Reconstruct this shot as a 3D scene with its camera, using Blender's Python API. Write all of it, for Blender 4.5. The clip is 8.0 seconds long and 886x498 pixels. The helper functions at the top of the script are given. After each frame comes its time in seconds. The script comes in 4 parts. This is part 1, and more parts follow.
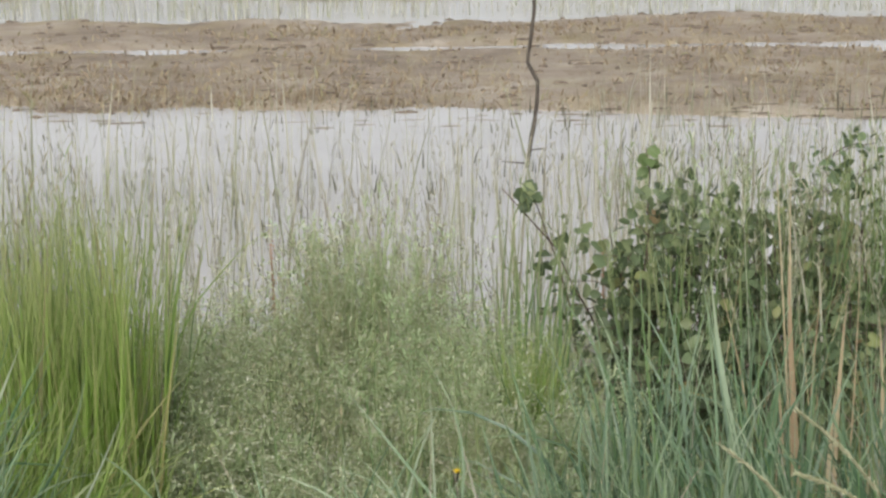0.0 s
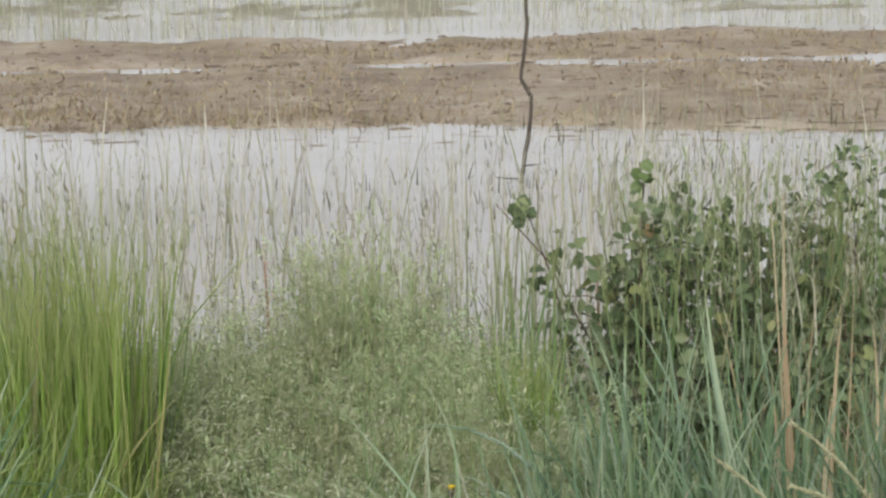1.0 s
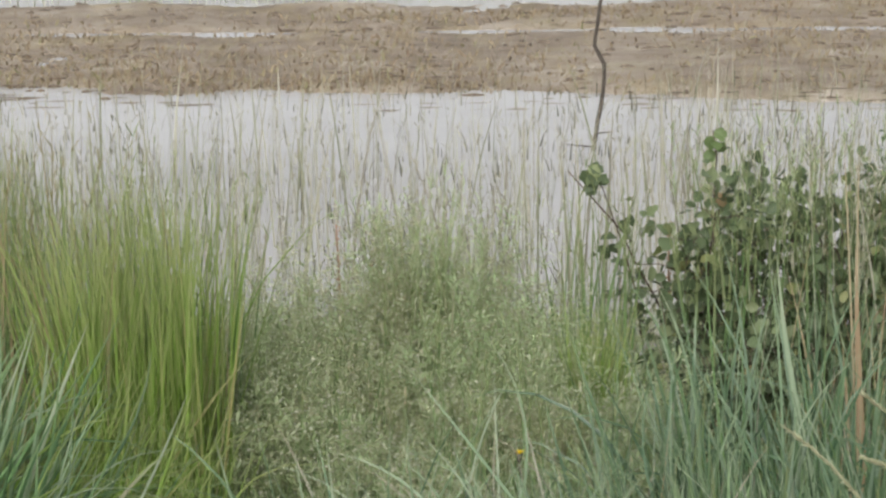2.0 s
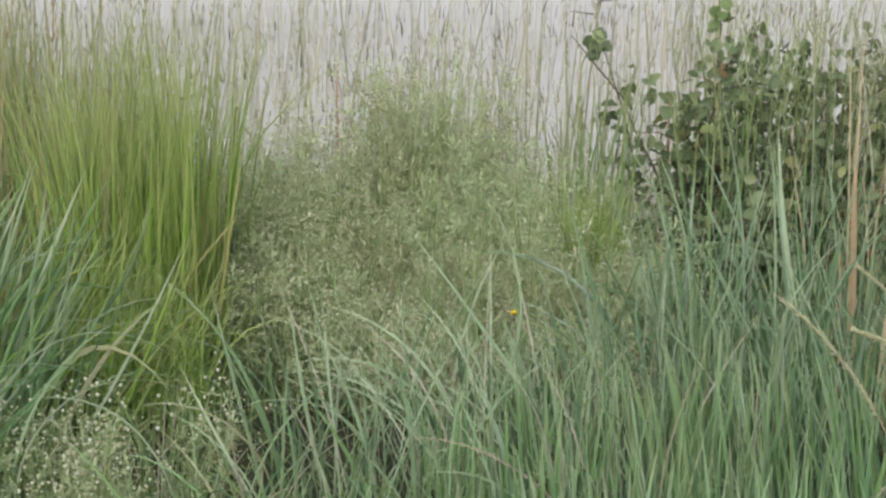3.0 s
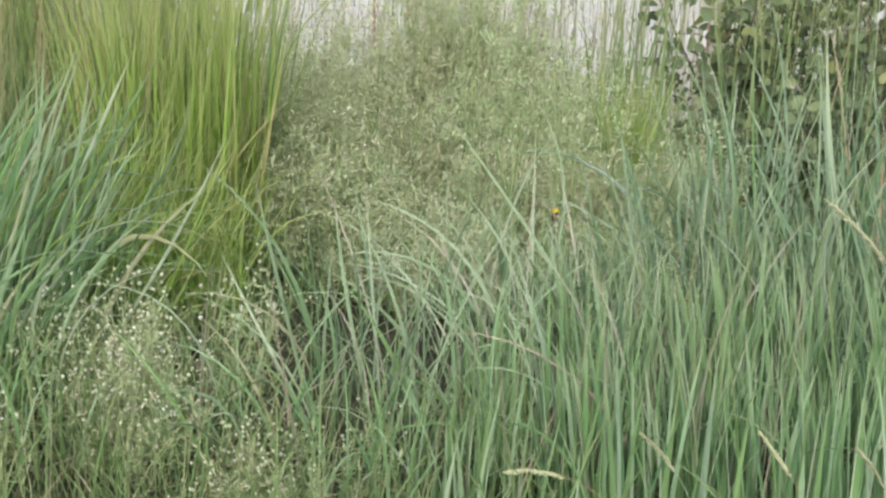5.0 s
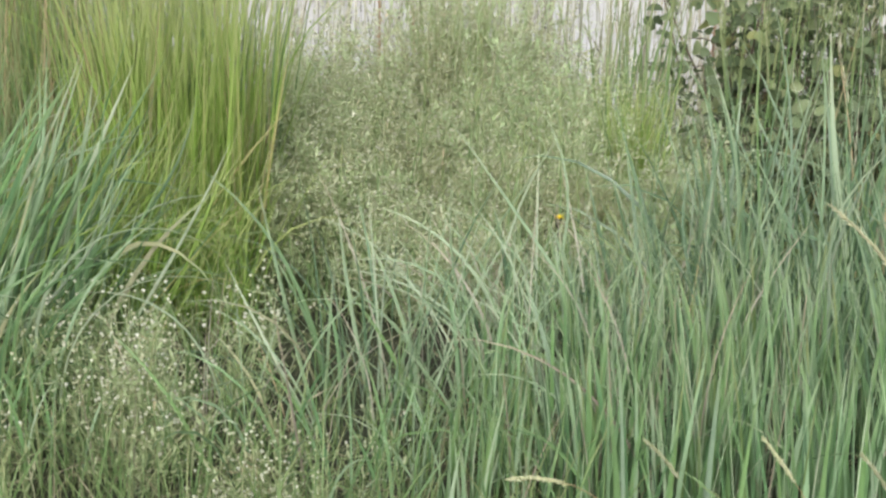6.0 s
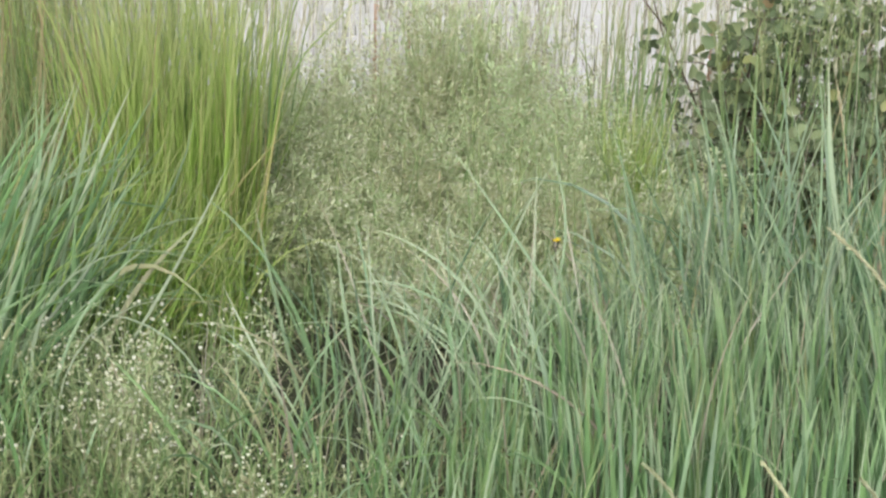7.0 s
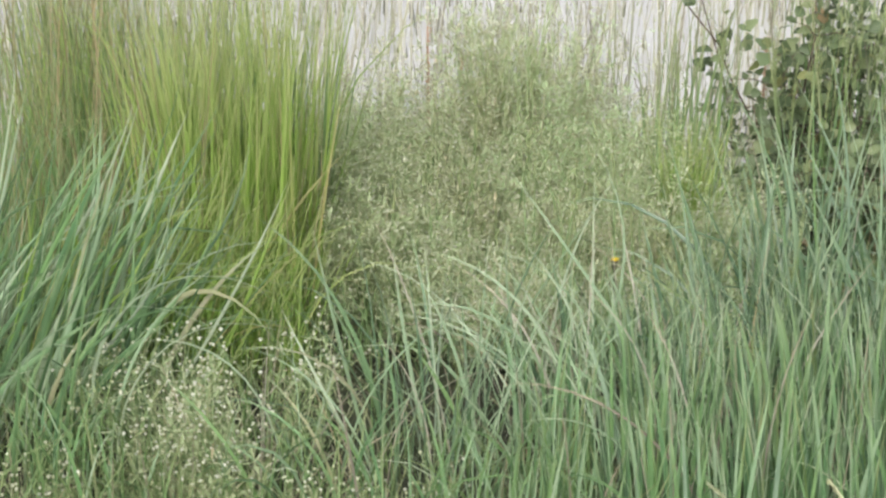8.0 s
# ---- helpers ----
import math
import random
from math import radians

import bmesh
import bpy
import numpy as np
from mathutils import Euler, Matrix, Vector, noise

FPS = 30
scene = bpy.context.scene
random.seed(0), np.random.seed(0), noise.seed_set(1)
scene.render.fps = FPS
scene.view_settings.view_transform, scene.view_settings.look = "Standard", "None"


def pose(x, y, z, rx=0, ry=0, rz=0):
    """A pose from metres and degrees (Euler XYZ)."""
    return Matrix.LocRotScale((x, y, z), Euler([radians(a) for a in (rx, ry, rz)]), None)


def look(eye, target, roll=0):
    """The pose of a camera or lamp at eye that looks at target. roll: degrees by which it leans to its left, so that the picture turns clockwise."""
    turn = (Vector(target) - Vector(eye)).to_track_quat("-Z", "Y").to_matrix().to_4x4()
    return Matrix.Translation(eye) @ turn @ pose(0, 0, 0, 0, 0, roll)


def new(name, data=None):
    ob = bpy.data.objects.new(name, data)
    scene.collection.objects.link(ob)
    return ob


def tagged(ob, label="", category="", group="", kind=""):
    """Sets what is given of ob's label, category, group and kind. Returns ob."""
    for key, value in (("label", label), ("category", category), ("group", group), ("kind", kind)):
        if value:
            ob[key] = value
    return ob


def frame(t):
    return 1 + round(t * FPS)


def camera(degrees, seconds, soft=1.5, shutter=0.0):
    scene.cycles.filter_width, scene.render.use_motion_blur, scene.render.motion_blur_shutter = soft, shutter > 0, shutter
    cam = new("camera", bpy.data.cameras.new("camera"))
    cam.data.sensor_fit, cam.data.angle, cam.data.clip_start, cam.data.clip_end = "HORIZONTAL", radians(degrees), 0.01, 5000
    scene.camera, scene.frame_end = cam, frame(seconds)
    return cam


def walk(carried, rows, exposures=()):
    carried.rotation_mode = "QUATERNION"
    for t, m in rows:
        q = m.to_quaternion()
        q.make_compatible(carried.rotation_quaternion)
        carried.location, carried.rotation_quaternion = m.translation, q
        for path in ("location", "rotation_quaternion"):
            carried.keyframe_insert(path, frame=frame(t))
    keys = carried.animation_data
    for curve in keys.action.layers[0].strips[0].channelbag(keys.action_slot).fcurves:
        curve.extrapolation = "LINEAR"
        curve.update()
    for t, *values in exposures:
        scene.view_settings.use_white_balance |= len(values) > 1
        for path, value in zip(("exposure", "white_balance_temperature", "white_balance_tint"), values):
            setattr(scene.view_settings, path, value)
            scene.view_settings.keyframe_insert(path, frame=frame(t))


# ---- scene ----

# ------------------------------------------------------------- camera
cam = camera(27, 8.0, soft=2.55)

# seconds; the eye, in metres; yaw to the left, pitch and lean, in degrees
AIM = [
    (0.0, 0.038, 0.006, 1.622, -2.83, -15.90, -0.43), (0.2, 0.047, 0.009, 1.619, -3.58, -15.75, -1.34),
    (0.3, 0.034, 0.017, 1.617, -3.48, -15.67, -1.99), (0.4, 0.043, 0.015, 1.616, -2.73, -15.42, -3.00),
    (0.5, 0.049, 0.022, 1.624, -1.98, -15.45, -4.11), (0.7, 0.050, 0.010, 1.617, -1.69, -14.94, -3.33),
    (0.8, 0.043, 0.004, 1.615, -2.16, -15.13, -1.92), (1.0, 0.042, 0.009, 1.618, -2.98, -15.37, -0.84),
    (1.2, 0.034, 0.018, 1.616, -3.47, -15.51, 0.19), (2.3, 0.040, -0.002, 1.617, -0.04, -16.65, -1.07),
    (2.5, 0.037, 0.001, 1.606, 0.21, -17.25, -0.93), (2.7, 0.039, 0.004, 1.601, -0.00, -19.30, 1.21),
    (3.0, 0.030, -0.002, 1.605, -0.95, -20.54, 1.60), (3.2, 0.027, 0.003, 1.608, -1.18, -21.10, 1.69),
    (3.5, 0.034, 0.006, 1.598, 0.15, -21.53, -0.66), (3.7, 0.038, -0.006, 1.585, -0.05, -21.87, 1.68),
    (4.0, 0.006, -0.003, 1.603, -1.20, -22.37, 2.55), (4.2, -0.001, -0.004, 1.599, -1.14, -22.60, 2.59),
    (4.5, -0.000, -0.000, 1.600, -0.93, -23.05, 2.32), (4.8, -0.008, 0.001, 1.597, -0.75, -23.48, 2.77),
    (5.0, -0.020, -0.000, 1.596, -0.60, -23.67, 2.81), (5.2, -0.016, 0.005, 1.597, -0.39, -23.86, 2.67),
    (6.3, -0.008, 0.007, 1.599, -0.06, -23.08, 2.25), (6.5, -0.033, 0.022, 1.613, 0.55, -22.57, 1.77),
    (6.8, -0.004, 0.007, 1.590, 0.20, -22.22, 2.42), (7.0, -0.019, 0.011, 1.594, -0.50, -22.81, 2.69),
    (7.2, -0.020, 0.010, 1.595, -0.84, -22.80, 3.07), (7.5, -0.027, 0.011, 1.599, -1.11, -22.59, 2.68),
    (7.8, -0.012, 0.004, 1.587, 0.08, -22.14, 2.11), (8.0, -0.031, 0.017, 1.590, 1.24, -22.18, 1.19),
]


def aimed(x, y, z, yaw, pitch, lean):
    eye, a, b = Vector((x, y, z)), radians(yaw), radians(pitch)
    return look(eye, eye + Vector((-math.sin(a) * math.cos(b), math.cos(a) * math.cos(b), math.sin(b))), lean)


# the camera brightens its picture as it tilts down from the water to the grass
walk(cam, [(row[0], aimed(*row[1:])) for row in AIM],
     exposures=[(0.0, 0.2), (1.0, 0.15), (2.5, 0.18), (3.0, 0.29), (3.5, 0.4), (4.0, 0.58), (4.5, 0.67), (5.2, 0.73), (8.0, 0.77)])

# ------------------------------------------------------------- light: bright overcast sky
world = bpy.data.worlds.new("overcast_sky")
scene.world = world
world.use_nodes = True
wn, wl = world.node_tree.nodes, world.node_tree.links
sky = wn.new("ShaderNodeTexSky")
sky.sky_type = "NISHITA"
sky.sun_disc = False
sky.sun_elevation, sky.sun_rotation = radians(44), radians(193)
sky.dust_density, sky.air_density = 4.0, 1.0
grey = wn.new("ShaderNodeHueSaturation")
grey.inputs["Saturation"].default_value = 0.18
wl.new(sky.outputs["Color"], grey.inputs["Color"])
back = wn["Background"]
back.inputs["Strength"].default_value = 0.15
wl.new(grey.outputs["Color"], back.inputs["Color"])

sun_data = bpy.data.lights.new("sun", "SUN")
sun_data.energy, sun_data.angle, sun_data.color = 1.4, radians(40), (1.0, 0.975, 0.94)
sun = new("sun", sun_data)
sun.matrix_world = look((-2.1, -9.0, 9.0), (0, 0, 0))

# ------------------------------------------------------------- materials


def nodes_of(name):
    m = bpy.data.materials.new(name)
    m.use_nodes = True
    nt = m.node_tree
    return m, nt.nodes, nt.links, nt.nodes["Principled BSDF"]


def ramp(nodes, links, source, stops):
    r = nodes.new("ShaderNodeValToRGB")
    while len(r.color_ramp.elements) < len(stops):
        r.color_ramp.elements.new(0.5)
    for e, (at, colour) in zip(r.color_ramp.elements, stops):
        e.position, e.color = at, (*colour, 1)
    links.new(source, r.inputs["Fac"])
    return r.outputs["Color"]


def noise_at(nodes, links, scale, detail=4.0, rough=0.55, stretch=None):
    co = nodes.new("ShaderNodeTexCoord").outputs["Object"]
    if stretch:
        mp = nodes.new("ShaderNodeMapping")
        mp.inputs["Scale"].default_value = stretch
        links.new(co, mp.inputs["Vector"])
        co = mp.outputs["Vector"]
    n = nodes.new("ShaderNodeTexNoise")
    n.inputs["Scale"].default_value, n.inputs["Detail"].default_value = scale, detail
    n.inputs["Roughness"].default_value = rough
    links.new(co, n.inputs["Vector"])
    return n.outputs["Fac"]


def mixed(nodes, links, fac, a, b, blend="MIX"):
    m = nodes.new("ShaderNodeMix")
    m.data_type, m.blend_type = "RGBA", blend
    for socket, value in ((m.inputs[0], fac), (m.inputs[6], a), (m.inputs[7], b)):
        if isinstance(value, bpy.types.NodeSocket):
            links.new(value, socket)
        elif isinstance(value, (int, float)):
            socket.default_value = value
        else:
            socket.default_value = (*value, 1)
    return m.outputs[2]


def math_node(nodes, links, op, a, b=0.5, clamp=False):
    m = nodes.new("ShaderNodeMath")
    m.operation, m.use_clamp = op, clamp
    for socket, value in zip(m.inputs, (a, b)):
        if isinstance(value, bpy.types.NodeSocket):
            links.new(value, socket)
        else:
            socket.default_value = value
    return m.outputs[0]


def bumped(nodes, links, bsdf, height, strength, distance):
    b = nodes.new("ShaderNodeBump")
    b.inputs["Strength"].default_value, b.inputs["Distance"].default_value = strength, distance
    links.new(height, b.inputs["Height"])
    links.new(b.outputs["Normal"], bsdf.inputs["Normal"])


def foliage(name, stops, tip, tip_at=0.75, foot=None, rough=0.45, through_light=0.3, single=False, gloss=0.22):
    """Leaf matter: a colour for each blade, a drier tip and a paler foot, some light passing through."""
    m, nodes, links, bsdf = nodes_of(name)
    if single:
        pick = nodes.new("ShaderNodeObjectInfo").outputs["Random"]
    else:
        pick = nodes.new("ShaderNodeNewGeometry").outputs["Random Per Island"]
    colour = ramp(nodes, links, pick, stops)
    own = nodes.new("ShaderNodeObjectInfo").outputs["Random"]
    shade = nodes.new("ShaderNodeHueSaturation")
    links.new(math_node(nodes, links, "ADD", math_node(nodes, links, "MULTIPLY", own, 0.24), 0.88), shade.inputs["Value"])
    links.new(math_node(nodes, links, "ADD", math_node(nodes, links, "MULTIPLY", own, 0.025), 0.4875), shade.inputs["Hue"])
    links.new(colour, shade.inputs["Color"])
    colour = shade.outputs["Color"]
    blotch = noise_at(nodes, links, 45.0, 3.0)
    colour = mixed(nodes, links, math_node(nodes, links, "MULTIPLY", blotch, 0.5), colour,
                   [c * 0.72 for c in stops[len(stops) // 2][1]])
    along = nodes.new("ShaderNodeAttribute")
    along.attribute_name = "along"
    past = math_node(nodes, links, "SUBTRACT", along.outputs["Fac"], tip_at)
    past = math_node(nodes, links, "MULTIPLY", past, 1.0 / max(0.05, 1.05 - tip_at), clamp=True)
    colour = mixed(nodes, links, past, colour, tip)
    if foot:
        low = math_node(nodes, links, "SUBTRACT", 0.22, along.outputs["Fac"])
        low = math_node(nodes, links, "MULTIPLY", low, 4.0, clamp=True)
        colour = mixed(nodes, links, low, colour, foot)
    links.new(colour, bsdf.inputs["Base Color"])
    bsdf.inputs["Roughness"].default_value = rough
    bsdf.inputs["Specular IOR Level"].default_value = gloss
    trans = nodes.new("ShaderNodeBsdfTranslucent")
    links.new(colour, trans.inputs["Color"])
    mix = nodes.new("ShaderNodeMixShader")
    mix.inputs[0].default_value = through_light
    links.new(bsdf.outputs[0], mix.inputs[1])
    links.new(trans.outputs[0], mix.inputs[2])
    links.new(mix.outputs[0], nodes["Material Output"].inputs["Surface"])
    return m


def plain(name, stops, scale, rough=0.7, bump=0.4, distance=0.002, stretch=None):
    m, nodes, links, bsdf = nodes_of(name)
    n = noise_at(nodes, links, scale, 5.0, 0.6, stretch)
    colour = ramp(nodes, links, n, stops)
    links.new(colour, bsdf.inputs["Base Color"])
    bsdf.inputs["Roughness"].default_value = rough
    bumped(nodes, links, bsdf, n, bump, distance)
    return m


def ground_material():
    """One sheet: litter-strewn soil on the bank, its colour darkened for the shade under the grass, and pale drying mud
    out in the lake.
    """
    m, nodes, links, bsdf = nodes_of("bank_and_mud")
    co = nodes.new("ShaderNodeTexCoord").outputs["Object"]
    sep = nodes.new("ShaderNodeSeparateXYZ")
    links.new(co, sep.inputs[0])
    fine, coarse = noise_at(nodes, links, 38.0, 6.0, 0.65), noise_at(nodes, links, 2.2, 4.0)
    # near-black soil and turf: shade between the stems is put into their colour
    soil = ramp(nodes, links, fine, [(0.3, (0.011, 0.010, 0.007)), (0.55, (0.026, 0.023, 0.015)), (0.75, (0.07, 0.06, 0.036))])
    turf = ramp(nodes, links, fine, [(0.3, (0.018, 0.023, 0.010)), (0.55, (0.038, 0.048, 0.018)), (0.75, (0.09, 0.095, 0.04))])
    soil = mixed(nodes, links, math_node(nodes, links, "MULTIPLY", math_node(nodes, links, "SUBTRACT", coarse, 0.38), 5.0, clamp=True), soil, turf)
    bands = noise_at(nodes, links, 1.3, 6.0, 0.6, (1.2, 2.1, 1.0))
    mud = ramp(nodes, links, bands, [(0.28, (0.215, 0.172, 0.13)), (0.43, (0.30, 0.244, 0.188)), (0.55, (0.38, 0.318, 0.25)), (0.72, (0.50, 0.44, 0.37))])
    speck = noise_at(nodes, links, 6.0, 6.0, 0.7, (1.0, 1.6, 1.0))
    dark = math_node(nodes, links, "MULTIPLY", math_node(nodes, links, "SUBTRACT", 0.45, speck), 6.0, clamp=True)
    mud = mixed(nodes, links, dark, mud, (0.17, 0.125, 0.09))
    ochre = noise_at(nodes, links, 3.1, 3.0, 0.6, (1.3, 0.8, 1.0))
    ochre = math_node(nodes, links, "MULTIPLY", math_node(nodes, links, "SUBTRACT", ochre, 0.48), 4.0, clamp=True)
    mud = mixed(nodes, links, math_node(nodes, links, "MULTIPLY", ochre, 0.5), mud, (0.40, 0.325, 0.18))
    algae = math_node(nodes, links, "MULTIPLY", math_node(nodes, links, "SUBTRACT", coarse, 0.55), 4.0, clamp=True)
    mud = mixed(nodes, links, math_node(nodes, links, "MULTIPLY", algae, 0.4), mud, (0.30, 0.27, 0.10))
    wet = math_node(nodes, links, "MULTIPLY", math_node(nodes, links, "SUBTRACT", sep.outputs["Y"], 13.1), 2.0, clamp=True)
    mud = mixed(nodes, links, math_node(nodes, links, "MULTIPLY", wet, 0.75), mud, (0.29, 0.285, 0.22))
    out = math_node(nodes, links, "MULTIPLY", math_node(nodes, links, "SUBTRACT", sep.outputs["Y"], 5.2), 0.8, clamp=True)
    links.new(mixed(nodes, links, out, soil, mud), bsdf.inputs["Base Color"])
    bsdf.inputs["Roughness"].default_value = 0.8
    rough = noise_at(nodes, links, 14.0, 6.0, 0.7, (1.0, 1.8, 1.0))
    bumped(nodes, links, bsdf, rough, 0.9, 0.05)
    return m


def water_material():
    """Silt-laden shallow water: a pale milky body under a smooth, faintly rippled skin."""
    m, nodes, links, bsdf = nodes_of("silty_water")
    cloud = noise_at(nodes, links, 0.9, 4.0, 0.6, (0.6, 1.6, 1.0))
    links.new(ramp(nodes, links, cloud, [(0.3, (0.40, 0.395, 0.385)), (0.7, (0.48, 0.475, 0.465))]), bsdf.inputs["Base Color"])
    bsdf.inputs["Roughness"].default_value, bsdf.inputs["IOR"].default_value = 0.05, 1.33
    ripple = noise_at(nodes, links, 5.0, 3.0, 0.5, (0.7, 2.4, 1.0))
    bumped(nodes, links, bsdf, ripple, 0.10, 0.01)
    return m


GROUND, WATER = ground_material(), water_material()
LIME_STOPS = [(0.0, (0.170, 0.288, 0.052)), (0.4, (0.265, 0.413, 0.085)), (0.72, (0.334, 0.479, 0.121)), (0.9, (0.467, 0.537, 0.196)), (1.0, (0.512, 0.420, 0.207))]
BLUE_STOPS = [(0.0, (0.047, 0.095, 0.045)), (0.3, (0.094, 0.174, 0.092)), (0.5, (0.134, 0.218, 0.090)), (0.7, (0.164, 0.259, 0.160)), (0.86, (0.271, 0.352, 0.253)), (0.95, (0.370, 0.425, 0.325)), (1.0, (0.325, 0.292, 0.186))]
SHRUB_STOPS = [(0.0, (0.055, 0.086, 0.046)), (0.4, (0.104, 0.151, 0.077)), (0.7, (0.160, 0.216, 0.113)), (0.92, (0.238, 0.282, 0.145)), (0.98, (0.282, 0.299, 0.114)), (1.0, (0.273, 0.176, 0.097))]
DRY_STOPS = [(0.0, (0.28, 0.22, 0.11)), (0.5, (0.42, 0.34, 0.20)), (1.0, (0.54, 0.46, 0.30))]
LIME = foliage("lime_grass", LIME_STOPS, (0.43, 0.45, 0.22), 0.6, (0.22, 0.25, 0.06), 0.5, 0.42)
LIME_ONE = foliage("lime_single", LIME_STOPS, (0.43, 0.45, 0.22), 0.6, (0.22, 0.25, 0.06), 0.5, 0.42, True)
BLUE = foliage("blue_green_grass", BLUE_STOPS, (0.30, 0.39, 0.23), 0.75, (0.2, 0.26, 0.09), 0.34, 0.18, False, 0.55)
BLUE_ONE = foliage("blue_green_single", BLUE_STOPS, (0.30, 0.39, 0.23), 0.75, (0.2, 0.26, 0.09), 0.34, 0.18, True, 0.55)
OLIVE = foliage("olive_grass", [(0.0, (0.11, 0.20, 0.065)), (0.6, (0.185, 0.30, 0.115)), (0.9, (0.28, 0.38, 0.18)), (1.0, (0.38, 0.37, 0.21))],
                (0.36, 0.36, 0.18), 0.65, (0.22, 0.24, 0.10), 0.5, 0.38)
DRY = foliage("dry_grass", DRY_STOPS, (0.52, 0.45, 0.30), 0.8, None, 0.6, 0.25)
DRY_ONE = foliage("dry_single", DRY_STOPS, (0.52, 0.45, 0.30), 0.8, None, 0.6, 0.25, True)
LITTER = foliage("old_litter", [(0.0, (0.09, 0.10, 0.055)), (0.5, (0.17, 0.18, 0.10)), (0.85, (0.27, 0.27, 0.16)), (1.0, (0.40, 0.37, 0.25))],
                 (0.3, 0.26, 0.16), 0.8, None, 0.7, 0.2)
GREEN_STOPS = [(0.0, (0.060, 0.124, 0.050)), (0.3, (0.111, 0.213, 0.094)), (0.5, (0.173, 0.289, 0.101)), (0.7, (0.197, 0.320, 0.163)), (0.86, (0.320, 0.428, 0.275)), (0.95, (0.455, 0.525, 0.384)), (1.0, (0.409, 0.364, 0.231))]
PALE_STOPS = [(0.0, (0.214, 0.337, 0.186)), (0.45, (0.307, 0.436, 0.265)), (0.8, (0.428, 0.515, 0.353)), (1.0, (0.558, 0.614, 0.465))]
PALE = foliage("pale_green", PALE_STOPS, (0.48, 0.52, 0.36), 0.75, None, 0.4, 0.25, False, 0.5)
PALE_ONE = foliage("pale_green_single", PALE_STOPS, (0.48, 0.52, 0.36), 0.75, None, 0.4, 0.32, True, 0.5)
GREEN = foliage("meadow_green", GREEN_STOPS, (0.30, 0.39, 0.21), 0.75, (0.2, 0.26, 0.09), 0.34, 0.18, False, 0.55)
GREEN_ONE = foliage("meadow_green_single", GREEN_STOPS, (0.30, 0.39, 0.21), 0.75, (0.2, 0.26, 0.09), 0.34, 0.18, True, 0.55)
SEED = foliage("pale_seed_head", [(0.0, (0.56, 0.55, 0.34)), (0.6, (0.68, 0.67, 0.46)), (1.0, (0.80, 0.79, 0.60))], (0.74, 0.73, 0.55), 0.9, None, 0.6, 0.35)
DARK_STUB = foliage("dark_stubs", [(0.0, (0.05, 0.05, 0.035)), (0.5, (0.13, 0.125, 0.085)), (0.85, (0.26, 0.25, 0.17)), (1.0, (0.36, 0.33, 0.22))], (0.2, 0.18, 0.11), 0.8, None, 0.7, 0.2)
UMBER = foliage("umber_grass", [(0.0, (0.13, 0.14, 0.06)), (0.4, (0.24, 0.24, 0.11)), (0.75, (0.36, 0.33, 0.18)), (1.0, (0.46, 0.36, 0.20))], (0.36, 0.30, 0.16), 0.7, None, 0.6, 0.3)
FADED = foliage("faded_stems", [(0.0, (0.16, 0.13, 0.09)), (0.4, (0.33, 0.29, 0.22)), (0.75, (0.46, 0.43, 0.36)), (0.9, (0.44, 0.30, 0.19)), (1.0, (0.34, 0.42, 0.14))], (0.46, 0.38, 0.28), 0.7, None, 0.6, 0.2)
FADED_ONE = foliage("faded_single", [(0.0, (0.24, 0.20, 0.15)), (0.5, (0.42, 0.39, 0.32)), (1.0, (0.56, 0.53, 0.45))], (0.46, 0.38, 0.28), 0.7, None, 0.6, 0.2, True)
STUBBLE = foliage("ochre_stubble", [(0.0, (0.22, 0.16, 0.11)), (0.35, (0.32, 0.25, 0.17)), (0.6, (0.41, 0.335, 0.215)), (0.85, (0.47, 0.405, 0.265)), (1.0, (0.32, 0.33, 0.17))],
                  (0.42, 0.36, 0.24), 0.8, None, 0.7, 0.25)
WISP = foliage("wispy_stems", [(0.0, (0.20, 0.23, 0.12)), (0.3, (0.37, 0.39, 0.24)), (0.55, (0.56, 0.54, 0.41)), (0.76, (0.68, 0.67, 0.57)), (0.86, (0.36, 0.32, 0.23)), (1.0, (0.09, 0.08, 0.055))],
               (0.44, 0.40, 0.28), 0.7, (0.26, 0.33, 0.12), 0.6, 0.3)
BEDSTRAW = foliage("bedstraw_green", [(0.0, (0.297, 0.396, 0.190)), (0.35, (0.451, 0.572, 0.304)), (0.7, (0.581, 0.689, 0.408)), (0.92, (0.803, 0.820, 0.620)), (1.0, (0.693, 0.616, 0.417))],
                   (0.5, 0.54, 0.28), 0.8, None, 0.6, 0.5)
BEDSTRAW_TAN = foliage("bedstraw_straw", [(0.0, (0.286, 0.330, 0.152)), (0.35, (0.462, 0.517, 0.278)), (0.7, (0.638, 0.660, 0.430)), (0.92, (0.814, 0.803, 0.607)), (1.0, (0.704, 0.550, 0.380))],
                       (0.56, 0.54, 0.30), 0.8, None, 0.6, 0.5)
BEDSTRAW_GREY = foliage("bedstraw_grey", [(0.0, (0.23, 0.30, 0.14)), (0.35, (0.37, 0.46, 0.23)), (0.7, (0.49, 0.57, 0.33)), (0.9, (0.66, 0.68, 0.47)), (1.0, (0.50, 0.40, 0.27))],
                        (0.48, 0.50, 0.32), 0.8, None, 0.6, 0.45)
BUD_GREEN = foliage("greenish_buds", [(0.0, (0.38, 0.43, 0.21)), (0.6, (0.55, 0.58, 0.36)), (0.9, (0.68, 0.69, 0.52)), (1.0, (0.82, 0.81, 0.70))], (0.6, 0.62, 0.45), 0.99, None, 0.6, 0.35)
